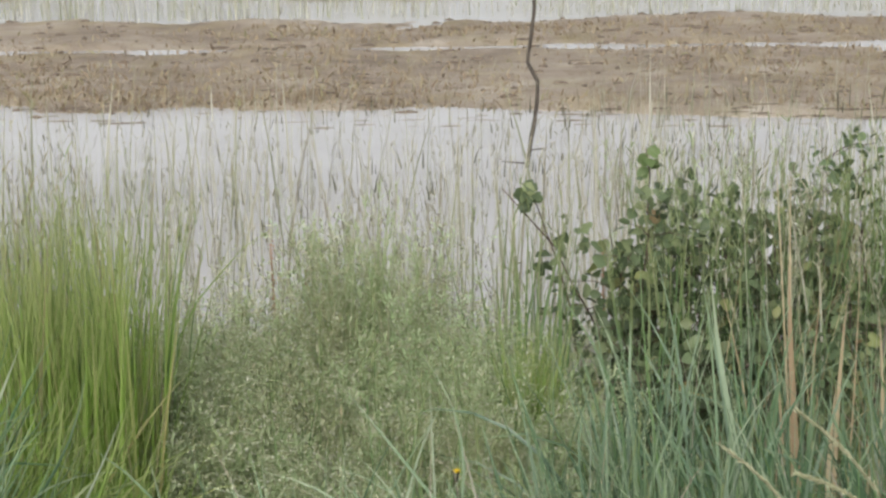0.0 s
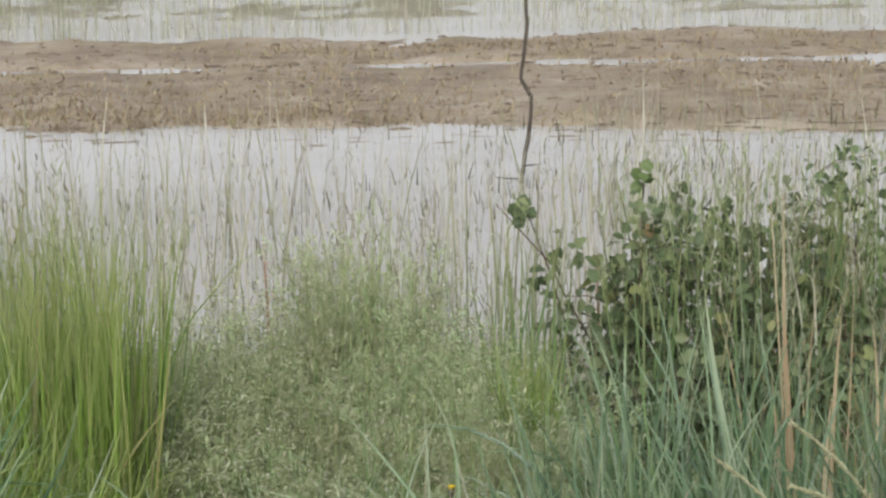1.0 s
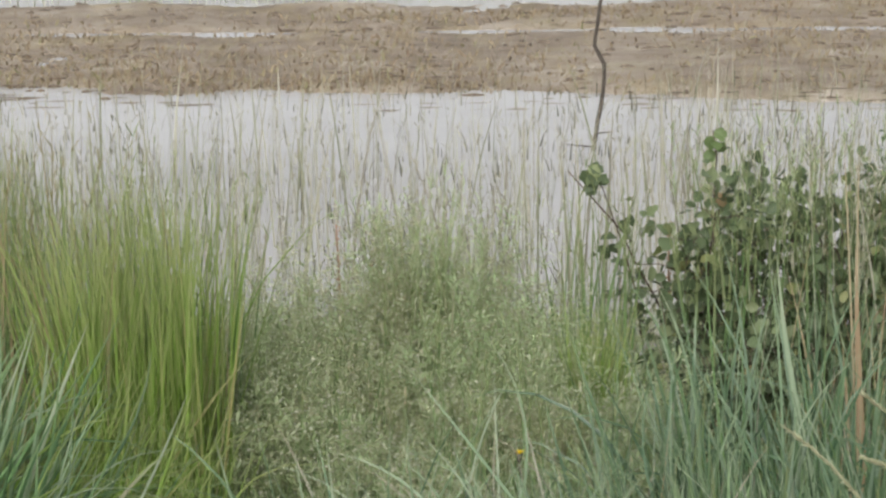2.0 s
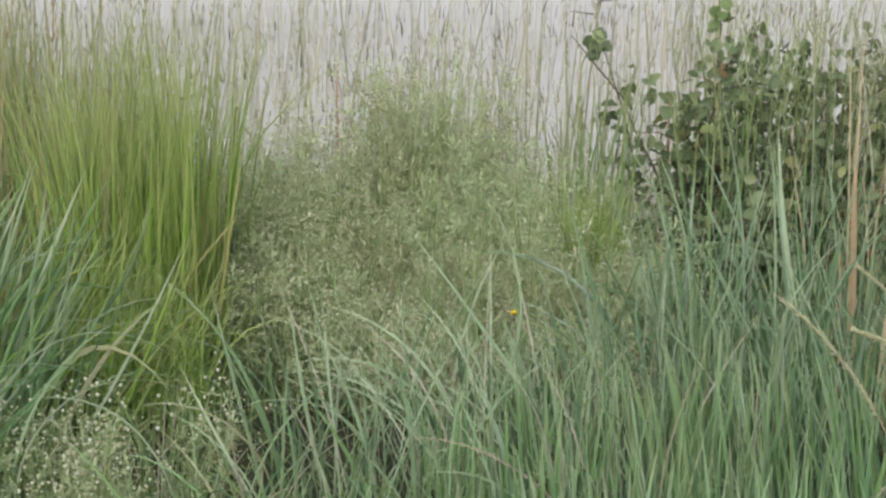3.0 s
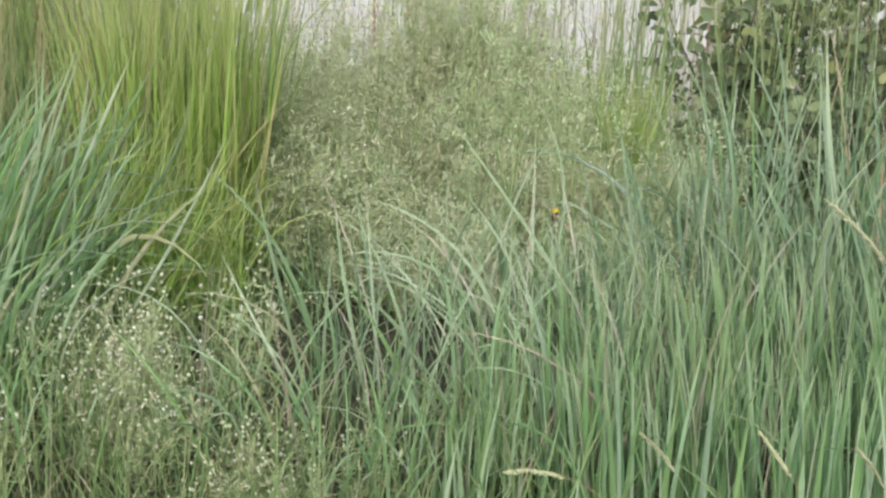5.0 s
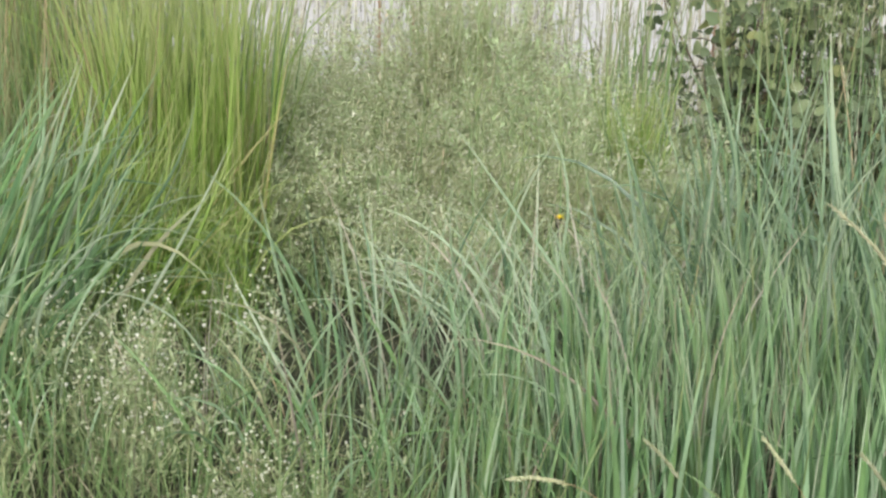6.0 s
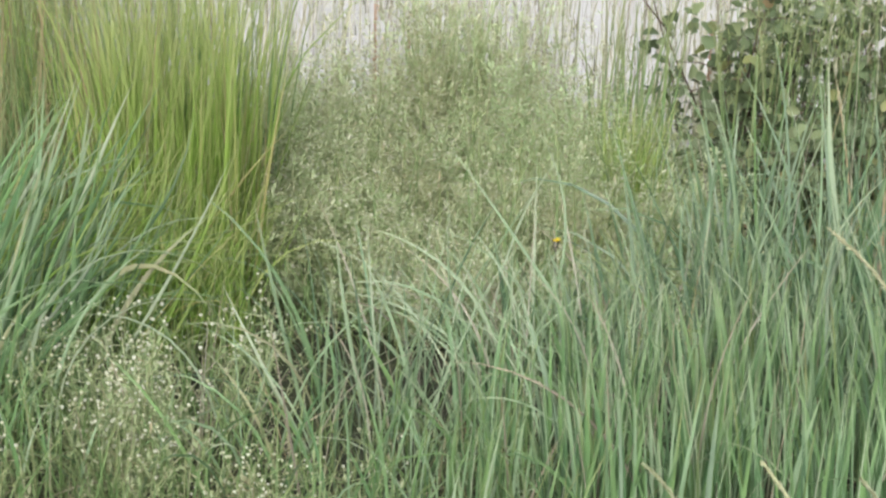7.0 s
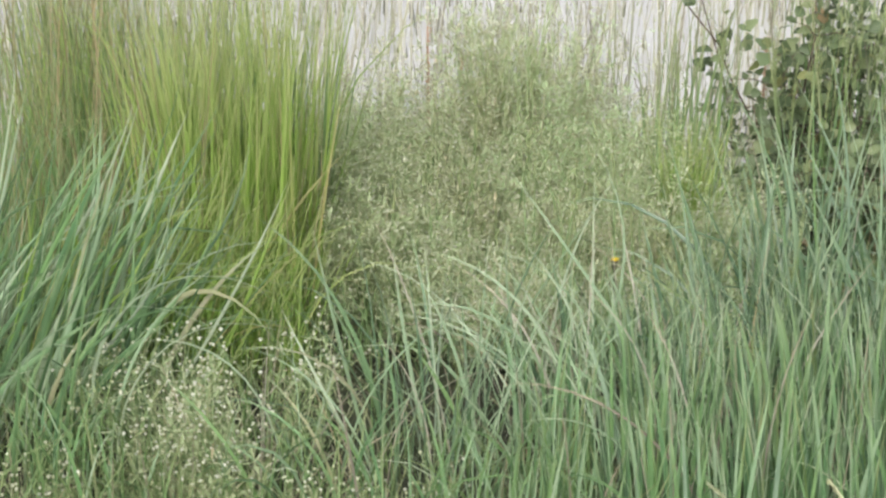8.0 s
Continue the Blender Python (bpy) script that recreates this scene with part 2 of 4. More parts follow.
BUD = foliage("pale_buds", [(0.0, (0.46, 0.48, 0.27)), (0.5, (0.62, 0.63, 0.45)), (0.85, (0.76, 0.76, 0.64)), (1.0, (0.86, 0.86, 0.78))], (0.7, 0.7, 0.6), 0.99, None, 0.6, 0.3)
SHRUB = foliage("shrub_leaf", SHRUB_STOPS, (0.16, 0.22, 0.08), 0.95, None, 0.42, 0.3)
SHRUB_ONE = foliage("shrub_leaf_single", SHRUB_STOPS, (0.16, 0.22, 0.08), 0.95, None, 0.42, 0.3, True)
FRESH_LEAF = foliage("fresh_leaf", [(0.0, (0.12, 0.175, 0.065)), (0.6, (0.17, 0.24, 0.095)), (1.0, (0.24, 0.30, 0.13))], (0.2, 0.26, 0.11), 0.95, None, 0.45, 0.35, True)
RUST_STRAW = foliage("rusty_straw", [(0.0, (0.40, 0.29, 0.17)), (0.5, (0.53, 0.41, 0.26)), (1.0, (0.62, 0.52, 0.36))], (0.5, 0.38, 0.26), 0.8, None, 0.6, 0.25, True)
RUST = foliage("rust_stem", [(0.0, (0.34, 0.19, 0.12)), (1.0, (0.48, 0.31, 0.21))], (0.46, 0.32, 0.22), 0.7, None, 0.6, 0.2)
BARK = plain("twig_bark", [(0.3, (0.035, 0.028, 0.022)), (0.7, (0.11, 0.09, 0.07))], 60.0, 0.8, 0.5, 0.002, (1, 1, 0.2))
SAPLING_BARK = plain("sapling_bark", [(0.3, (0.05, 0.035, 0.025)), (0.7, (0.15, 0.10, 0.075))], 90.0, 0.7, 0.4, 0.001, (1, 1, 0.3))
CLOD = plain("dark_mud", [(0.3, (0.09, 0.068, 0.05)), (0.7, (0.21, 0.165, 0.12))], 25.0, 0.75, 0.7, 0.008)
PETAL = plain("yellow_petal", [(0.3, (0.78, 0.58, 0.015)), (0.7, (0.88, 0.70, 0.04))], 300.0, 0.5, 0.2, 0.0005)
SEPAL = plain("dark_sepal", [(0.3, (0.03, 0.035, 0.018)), (0.7, (0.07, 0.07, 0.035))], 300.0, 0.6, 0.3, 0.0005)

# ------------------------------------------------------------- mesh helpers
rng = np.random.default_rng(7)


def raw_mesh(name, verts, quads, along=None, smooth=True):
    """A mesh from arrays of vertices and four-cornered faces, with the way along each blade as an attribute."""
    verts, quads = np.asarray(verts, np.float32), np.asarray(quads, np.int32)
    me = bpy.data.meshes.new(name)
    me.vertices.add(len(verts))
    me.vertices.foreach_set("co", verts.ravel())
    me.loops.add(quads.size)
    me.loops.foreach_set("vertex_index", quads.ravel())
    me.polygons.add(len(quads))
    me.polygons.foreach_set("loop_start", np.arange(0, quads.size, 4, dtype=np.int32))
    me.polygons.foreach_set("use_smooth", np.full(len(quads), smooth))
    if along is not None:
        me.attributes.new("along", "FLOAT", "POINT").data.foreach_set("value", np.asarray(along, np.float32))
    me.update(calc_edges=True)
    return me


def piece(name, me, material, parent=None, label="", at=None):
    """Links a mesh as one object, under a thing or a part where one is given."""
    if material and not me.materials:
        me.materials.append(material)
    ob = new(name, me)
    if parent:
        ob.parent = parent
    if at is not None:
        ob.matrix_basis = at
    return tagged(ob, label) if label else ob


def part(name, bm, material, parent=None, label="", at=None):
    me = bpy.data.meshes.new(name)
    bm.to_mesh(me)
    bm.free()
    for p in me.polygons:
        p.use_smooth = True
    return piece(name, me, material, parent, label, at)


def thing(name, x, y, label, category, group="", z=None):
    ob = new(name)
    ob.empty_display_size = 0.1
    ob.location = (x, y, float(level(x, y)) if z is None else z)
    return tagged(ob, label, category, group)


def stuff(ob):
    return tagged(ob, kind="stuff")


def smoothstep(a, b, v):
    s = np.clip((v - a) / (b - a), 0, 1)
    return s * s * (3 - 2 * s)


def waves(x, y, seed, scale):
    """Cheap uneven relief between about -1 and 1."""
    r, total = np.random.default_rng(seed), 0
    for _ in range(7):
        a, k, p = r.uniform(0, 6.28), scale * r.uniform(0.5, 2.2), r.uniform(0, 6.28)
        total = total + np.sin((x * np.cos(a) + y * np.sin(a)) * k + p)
    return total / 3.2


WATER_Z = -0.40


def level(x, y):
    """Height of the ground: bank, lake bed, mud bar with a wet furrow, far bed, far shore."""
    x, y = np.asarray(x, float), np.asarray(y, float)
    near = y - 9.83 + 0.125 * (x - 0.61) * smoothstep(-12, -6, -np.abs(x))
    back = y - 12.93 + 0.024 * (x - 0.8)
    edge = 0.06 * waves(x, y * 0.4, 3, 2.4) + 0.06 * waves(x, y, 12, 9.0) + 0.03 * waves(x, y, 15, 19.0)
    bank = -0.02 * waves(x, y, 1, 2.5) - 0.62 * smoothstep(2.7, 6.4, y)
    rise = smoothstep(-0.55, 0.10, near + edge) * (1 - smoothstep(-0.1, 0.5, back - edge))
    bar = rise * (0.25 + 0.007 * waves(x, y * 2.0, 4, 3.0) + 0.006 * waves(x, y * 2.5, 5, 9.0))
    furrow = np.exp(-((back + 1.13 - 0.05 * waves(x, 0 * y, 6, 1.1)) / 0.10) ** 2) * rise * np.clip(0.066 + 0.02 * waves(x, 0 * y, 8, 3.1), 0.03, 0.085)
    flats = smoothstep(0.35, 1.2, back) * (1 - smoothstep(5.0, 8.0, back)) * (0.213 + 0.016 * waves(x * 0.4, y * 3.0, 9, 2.6) + 0.018 * waves(x * 0.7, y * 4.0, 10, 5.0) + 0.012 * waves(x, y * 2.5, 16, 9.0))
    far = 1.1 * smoothstep(58, 75, y) + 1.1 * smoothstep(70, 90, np.abs(x)) * smoothstep(4, 8, y)
    return bank + bar - furrow + flats + far


def graded(lo, hi, step, reach):
    """Even steps from lo to hi, then ever longer ones out to reach."""
    inner, outer, s, v = list(np.arange(lo, hi + step / 2, step)), [], step, 0.0
    while v < reach:
        s *= 1.22
        v += s
        outer.append(v)
    return np.array([lo - v for v in reversed(outer)] + inner + [hi + v for v in outer])


def ground_sheet():
    xs, ys = graded(-4.2, 5.2, 0.05, 2200.0), graded(0.0, 16.0, 0.05, 2200.0)
    gx, gy = np.meshgrid(xs, ys)
    verts = np.stack([gx, gy, level(gx, gy)], -1).reshape(-1, 3)
    i = (np.arange(len(ys) - 1)[:, None] * len(xs) + np.arange(len(xs) - 1)).ravel()
    quads = np.stack([i, i + 1, i + len(xs) + 1, i + len(xs)], 1)
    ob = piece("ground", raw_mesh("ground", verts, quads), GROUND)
    tagged(ob, "grassy lake bank sloping to shallow water and pale mud", "ground", kind="structure")


def water_sheet():
    xs, ys = graded(-4.0, 5.0, 0.5, 90.0), np.linspace(4.2, 80.0, 60)
    gx, gy = np.meshgrid(xs, ys)
    verts = np.stack([gx, gy, np.full_like(gx, WATER_Z)], -1).reshape(-1, 3)
    i = (np.arange(len(ys) - 1)[:, None] * len(xs) + np.arange(len(xs) - 1)).ravel()
    quads = np.stack([i, i + 1, i + len(xs) + 1, i + len(xs)], 1)
    ob = piece("water", raw_mesh("water", verts, quads), WATER)
    tagged(ob, "pale silty shallow lake water under an overcast sky", "water", kind="structure")


ground_sheet()
water_sheet()


def blade_arrays(base, length, azimuth, tilt, bend, width, seg=6, fold=0.22, twist=0.8, power=1.6, taper=2.2, wave=0.0, roll=0.0):
    """Folded, tapering blades that leave their foot at an angle and bend over along their length."""
    n = len(base)
    s = np.linspace(0, 1, seg + 1)
    mid = (s[1:] + s[:-1]) / 2
    theta = tilt[:, None] + bend[:, None] * mid[None] ** power
    if wave:
        theta = theta + wave * rng.normal(0, 1, (n, seg))
    step = (length / seg)[:, None]
    zero = np.zeros((n, 1))
    r = np.concatenate([zero, np.cumsum(np.sin(theta) * step, 1)], 1)
    z = np.concatenate([zero, np.cumsum(np.cos(theta) * step, 1)], 1)
    ca, sa = np.cos(azimuth)[:, None], np.sin(azimuth)[:, None]
    spine = np.stack([base[:, 0, None] + r * ca, base[:, 1, None] + r * sa, base[:, 2, None] + z], -1)
    th = np.concatenate([theta, theta[:, -1:]], 1)
    flat = np.stack([-sa, ca, 0 * ca], -1) + np.zeros((n, seg + 1, 1))
    face = np.stack([np.cos(th) * ca, np.cos(th) * sa, -np.sin(th)], -1)
    turn = (roll + rng.uniform(-twist, twist, n))[:, None, None]
    side = np.cos(turn) * flat + np.sin(turn) * face
    normal = np.cos(turn) * face - np.sin(turn) * flat
    w = width[:, None] * np.minimum(1.0, 0.55 + 2.5 * s[None]) * (1 - 0.96 * s[None] ** taper)
    half = w[..., None] / 2
    verts = np.stack([spine - side * half, spine + normal * half * 2 * fold, spine + side * half], 2)
    i = (np.arange(n)[:, None] * (seg + 1) + np.arange(seg))[..., None] * 3
    quads = np.concatenate([i + [0, 1, 4, 3], i + [1, 2, 5, 4]], 1).reshape(-1, 4)
    along = np.repeat(np.tile(s, (n, 1)).ravel(), 3)
    return verts.reshape(-1, 3), quads, along, spine


def joined(sets):
    verts, quads, along, k = [], [], [], 0
    for v, q, a in sets:
        verts.append(v), quads.append(q + k), along.append(a)
        k += len(v)
    return np.concatenate(verts), np.concatenate(quads), np.concatenate(along)


def feet(x, y, origin):
    """Foot points on the ground, seen from a thing's own place."""
    return np.stack([x - origin[0], y - origin[1], level(x, y) - origin[2] - 0.01], -1)


def tussock(name, x, y, spread, count, length, width, material, single, label, category="grass", group="grass tussocks",
            lean=(0.0, 0.0), tilt=0.12, bend=0.7, singles=24, droop=0.0, seg=6):
    """A tuft of grass: many blades in one mesh, and the boldest ones each on its own."""
    ob = thing(name, x, y, label, category, group)
    o = ob.location

    def grow(n, wide):
        rad, ang = spread * np.sqrt(rng.uniform(0, 1, n)), rng.uniform(0, 6.283, n)
        bx, by = x + rad * np.cos(ang), y + rad * np.sin(ang) * 0.8
        dx = lean[0] + np.cos(ang) * (0.25 + rad / spread) + rng.normal(0, 0.6, n)
        dy = lean[1] + np.sin(ang) * (0.25 + rad / spread) + rng.normal(0, 0.6, n)
        az = np.arctan2(dy, dx)
        strong = np.hypot(dx, dy)
        ti = np.abs(rng.normal(tilt, tilt * 0.5, n)) * np.clip(strong, 0.3, 1.8)
        be = np.abs(rng.normal(bend, bend * 0.6, n)) + droop * (rng.uniform(0, 1, n) > 0.8)
        le = rng.uniform(length[0], length[1], n)
        wi = (width[0] + (width[1] - width[0]) * rng.uniform(0, 1, n) ** 1.8) * wide
        return feet(bx, by, o), le, az, ti, be, wi

    v, q, a, _ = blade_arrays(*grow(count, 1.0), seg=seg, roll=0.9)
    stuff(piece("tuft", raw_mesh("tuft", v, q, a), material, ob))
    if singles:
        b, le, az, ti, be, wi = grow(singles, 1.15)
        for k in range(singles):
            v, q, a, _ = blade_arrays(np.zeros((1, 3)), le[k:k + 1], az[k:k + 1], ti[k:k + 1], be[k:k + 1], wi[k:k + 1], seg=8, roll=0.9)
            piece("blade", raw_mesh("blade", v, q, a), single, ob, at=Matrix.Translation(b[k]))
    return ob


def stand(x, y, spread, count, length, width, skins, single, label, tilt=0.06, bend=0.15, droop=0.06, singles=24, seg=6, group="grass tussocks", sway=0.0):
    """A patch of grass whose blades rise side by side, in one or two colours, with the boldest ones each on its own."""
    ob = thing("grass_tussock", x, y, label, "grass", group)

    def grow(n, wide):
        rad, ang = np.sqrt(rng.uniform(0, 1, n)), rng.uniform(0, 6.283, n)
        bx, by = x + spread[0] * rad * np.cos(ang), y + spread[1] * rad * np.sin(ang)
        az = np.where(rng.uniform(0, 1, n) < 0.5, 0.0, math.pi) + rng.normal(0, 0.8, n)
        ti = np.abs(rng.normal(0, tilt, n)) * np.where(rng.uniform(0, 1, n) < 0.22, 2.6, 1.0)
        be = np.abs(rng.normal(bend, bend * 0.7, n))
        over = rng.uniform(0, 1, n) < droop
        be = np.where(over, be + rng.uniform(0.7, 1.9, n), be)
        tx, ty = ti * np.cos(az) + sway, ti * np.sin(az)
        be = be * np.where((np.cos(az) > 0) == (tx > 0), 1, -1)
        ti, az = np.hypot(tx, ty), np.arctan2(ty, tx)
        le = length[0] + (length[1] - length[0]) * rng.uniform(0, 1, n) ** 0.8
        wi = (width[0] + (width[1] - width[0]) * rng.uniform(0, 1, n) ** 1.6) * wide
        return feet(bx, by, ob.location), le, az, ti, be, wi

    for skin, share, *wide in skins:
        v, q, a, _ = blade_arrays(*grow(int(count * share), wide[0] if wide else 1.0), seg=seg, twist=1.2, roll=1.2, taper=3.6)
        stuff(piece("tuft", raw_mesh("tuft", v, q, a), skin, ob))
    b, le, az, ti, be, wi = grow(singles, 1.15)
    for k in range(singles):
        v, q, a, _ = blade_arrays(np.zeros((1, 3)), le[k:k + 1], az[k:k + 1], ti[k:k + 1], be[k:k + 1], wi[k:k + 1], seg=8, twist=0.7, roll=1.2)
        piece("blade", raw_mesh("blade", v, q, a), single, ob, at=Matrix.Translation(b[k]))
    return ob


def tube(points, radii, sides=6):
    """A round, tapering stem through the given points."""
    bm = bmesh.new()
    rings = []
    pts = [Vector(p) for p in points]
    for k, p in enumerate(pts):
        d = (pts[min(k + 1, len(pts) - 1)] - pts[max(k - 1, 0)]).normalized()
        u = d.orthogonal().normalized()
        w = d.cross(u)
        rings.append([bm.verts.new(p + radii[k] * (math.cos(6.2832 * j / sides) * u + math.sin(6.2832 * j / sides) * w)) for j in range(sides)])
    for a, b in zip(rings, rings[1:]):
        # the rings are matched at their nearest corners
        off = min(range(sides), key=lambda s: (a[0].co - b[s].co).length)
        for j in range(sides):
            bm.faces.new((a[j], a[(j + 1) % sides], b[(j + 1 + off) % sides], b[(j + off) % sides]))
    bm.faces.new(rings[0][::-1])
    bm.faces.new(rings[-1])
    bmesh.ops.recalc_face_normals(bm, faces=bm.faces)
    return bm


def bead_arrays(centres, size, tall=1.3):
    """Small closed buds, narrow below and rounded above."""
    n = len(centres)
    ang = np.arange(4) * math.pi / 2
    ring = np.stack([np.cos(ang), np.sin(ang), 0 * ang], -1)
    shape = np.concatenate([ring * 0.5 + [0, 0, -tall * 0.6], ring * 1.0 + [0, 0, tall * 0.4]])
    spin = rng.uniform(0, 6.283, n)
    c, s = np.cos(spin)[:, None], np.sin(spin)[:, None]
    sx = shape[None, :, 0] * c - shape[None, :, 1] * s
    sy = shape[None, :, 0] * s + shape[None, :, 1] * c
    v = np.stack([sx, sy, np.repeat(shape[None, :, 2], n, 0)], -1) * size[:, None, None] + centres[:, None]
    faces = [[j, (j + 1) % 4, 4 + (j + 1) % 4, 4 + j] for j in range(4)] + [[3, 2, 1, 0], [4, 5, 6, 7]]
    q = (np.arange(n)[:, None, None] * 8 + np.array(faces)[None]).reshape(-1, 4)
    return v.reshape(-1, 3), q, np.zeros(n * 8)


def leaflet_arrays(base, length, azimuth, rise, width):
    """Small narrow leaves, each one face folded along its midrib."""
    n = len(base)
    out = np.stack([np.cos(azimuth) * np.sin(rise), np.sin(azimuth) * np.sin(rise), np.cos(rise)], -1)
    side = np.stack([-np.sin(azimuth), np.cos(azimuth), 0 * azimuth], -1)
    up = np.cross(out, side)
    mid = base + out * (length * 0.55)[:, None] - up * (width * 0.35)[:, None]
    half = side * (width / 2)[:, None]
    v = np.stack([base, mid - half, base + out * length[:, None], mid + half], 1)
    return v.reshape(-1, 3), np.arange(n * 4).reshape(-1, 4), np.tile([0.0, 0.3, 0.6, 0.3], n)


def bedstraw(x, y, spread, sprigs, length, label, buds=7, bud_size=0.0034, whorls=7, tilt=0.25, lean=(0, 0), low=0.55, bloom=None, skin=None):
    """A cloudy plant: slender stems with whorls of narrow leaves, forked tops and pale buds."""
    ob = thing("bedstraw", x, y, label, "wildflower", "bedstraw plants")
    o = ob.location
    knots = max(5, sprigs // 40)
    rad, ang = np.sqrt(rng.uniform(0, 1, knots)), rng.uniform(0, 6.283, knots)
    own, tall = rng.integers(0, knots, sprigs), rng.uniform(0.58, 1.04, knots)
    rad, ang = rad[own], ang[own]
    bx = x + spread[0] * rad * np.cos(ang) + rng.normal(0, 0.036, sprigs)
    by = y + spread[1] * rad * np.sin(ang) + rng.normal(0, 0.036, sprigs)
    az = np.arctan2(np.sin(ang) * rad + rng.normal(0, 0.5, sprigs) + lean[1], np.cos(ang) * rad + rng.normal(0, 0.5, sprigs) + lean[0])
    le = rng.uniform(length[0], length[1], sprigs) * (1 - 0.15 * rad) * tall[own]
    ti, be = np.abs(rng.normal(tilt, 0.14, sprigs)), rng.normal(0.25, 0.55, sprigs)
    v, q, a, spine = blade_arrays(feet(bx, by, o), le, az, ti, be, np.full(sprigs, 0.0021), seg=6, taper=4.0, wave=0.12)
    green = [(v, q, a)]

    def on_spine(which, s):
        f = s * 6
        i = np.minimum(f.astype(int), 5)
        t = (f - i)[:, None]
        return spine[which, i] * (1 - t) + spine[which, i + 1] * t

    # whorls of leaves
    n = sprigs * whorls
    who = np.repeat(np.arange(sprigs), whorls)
    s = rng.uniform(0.15, 0.95, n)
    at = np.repeat(on_spine(who, s), 4, 0)
    la = (rng.uniform(0, 6.283, n)[:, None] + np.arange(4) * 1.571).ravel()
    m = n * 4
    green.append(leaflet_arrays(at, rng.uniform(0.012, 0.036, m), la, rng.uniform(0.4, 1.8, m), rng.uniform(0.0026, 0.0066, m)))
    # forked tops and buds
    n = sprigs * buds
    who = np.repeat(np.arange(sprigs), buds)
    at = on_spine(who, rng.uniform(low, 1.0, n))
    long = rng.uniform(0.008, 0.04, n)
    v, q, a, sp = blade_arrays(at, long, rng.uniform(0, 6.283, n), rng.uniform(0.2, 1.0, n), rng.uniform(-0.4, 0.1, n), np.full(n, 0.0012), seg=1, taper=5.0)
    green.append((v, q, a))
    stuff(piece("greenery", raw_mesh("greenery", *joined(green)), skin or BEDSTRAW, ob))
    v, q, a = bead_arrays(sp[:, -1], bud_size * rng.uniform(0.5, 1.3, n))
    stuff(piece("blossom", raw_mesh("blossom", v, q, a), bloom or BUD_GREEN, ob, "tiny pale cream buds"))
    return ob


# ------------------------------------------------------------- out in the lake


def crooked_stick():
    """A thin bare dead stem standing in the shallows."""
    x, y = 0.856, 8.47
    ob = thing("stick", x, y, "thin crooked dark dead stick standing in shallow water", "stick")
    foot = ob.location.z
    r = np.random.default_rng(5)
    pts, radii = [], []
    for k in range(40):
        s = k / 39
        z = WATER_Z - 0.12 + s * 1.72
        h = z - WATER_Z
        dx = 0.05 * smoothstep(-0.05, 0.36, h) - 0.05 * smoothstep(0.40, 0.52, h) + 0.03 * np.sin(np.clip(h - 0.5, 0, 2) * 5.6)
        pts.append((float(dx) + r.normal(0, 0.0015), 0.02 * math.sin(5 * s), z - foot))
        radii.append(0.0105 - 0.005 * s + r.uniform(0, 0.0015))
    part("stem", tube(pts, radii, 7), BARK, ob)
    twig = [(0.008 + 0.03 * k, 0.0, WATER_Z + 0.085 + 0.002 * k - foot) for k in range(4)]
    part("twig", tube(twig, [0.004, 0.0035, 0.003, 0.002], 5), BARK, ob)
    twig = [(0.0 - 0.04 * k, 0.0, WATER_Z + 0.02 + 0.004 * k - foot) for k in range(4)]
    part("twig", tube(twig, [0.004, 0.0035, 0.003, 0.002], 5), BARK, ob)


def lump_arrays(cx, cy, sx, sy, sz):
    """Uneven low lumps of mud, set into the ground."""
    rows, cols = 4, 8
    sets = []
    for k in range(len(cx)):
        lat = np.linspace(-0.25, 1.35, rows)
        lon = np.arange(cols) * 6.2832 / cols
        rr = np.cos(np.clip(lat, 0, 1.4))[:, None] * rng.uniform(0.7, 1.25, (rows, cols))
        px = cx[k] + sx[k] * rr * np.cos(lon)
        py = cy[k] + sy[k] * rr * np.sin(lon)
        pz = np.maximum(level(cx[k], cy[k]), WATER_Z - 0.005) + sz[k] * np.sin(lat)[:, None] * rng.uniform(0.8, 1.15, (rows, cols))
        v = np.stack([px, py, pz], -1).reshape(-1, 3)
        i = (np.arange(rows - 1)[:, None] * cols + np.arange(cols)).ravel()
        j = (np.arange(rows - 1)[:, None] * cols + (np.arange(cols) + 1) % cols).ravel()
        q = np.stack([i, j, j + cols, i + cols], 1)
        t = (rows - 1) * cols
        q = np.concatenate([q, [[t, t + 1, t + 2, t + 3], [t, t + 3, t + 4, t + 7], [t + 4, t + 5, t + 6, t + 7]]])
        sets.append((v, q, np.zeros(len(v))))
    return joined(sets)


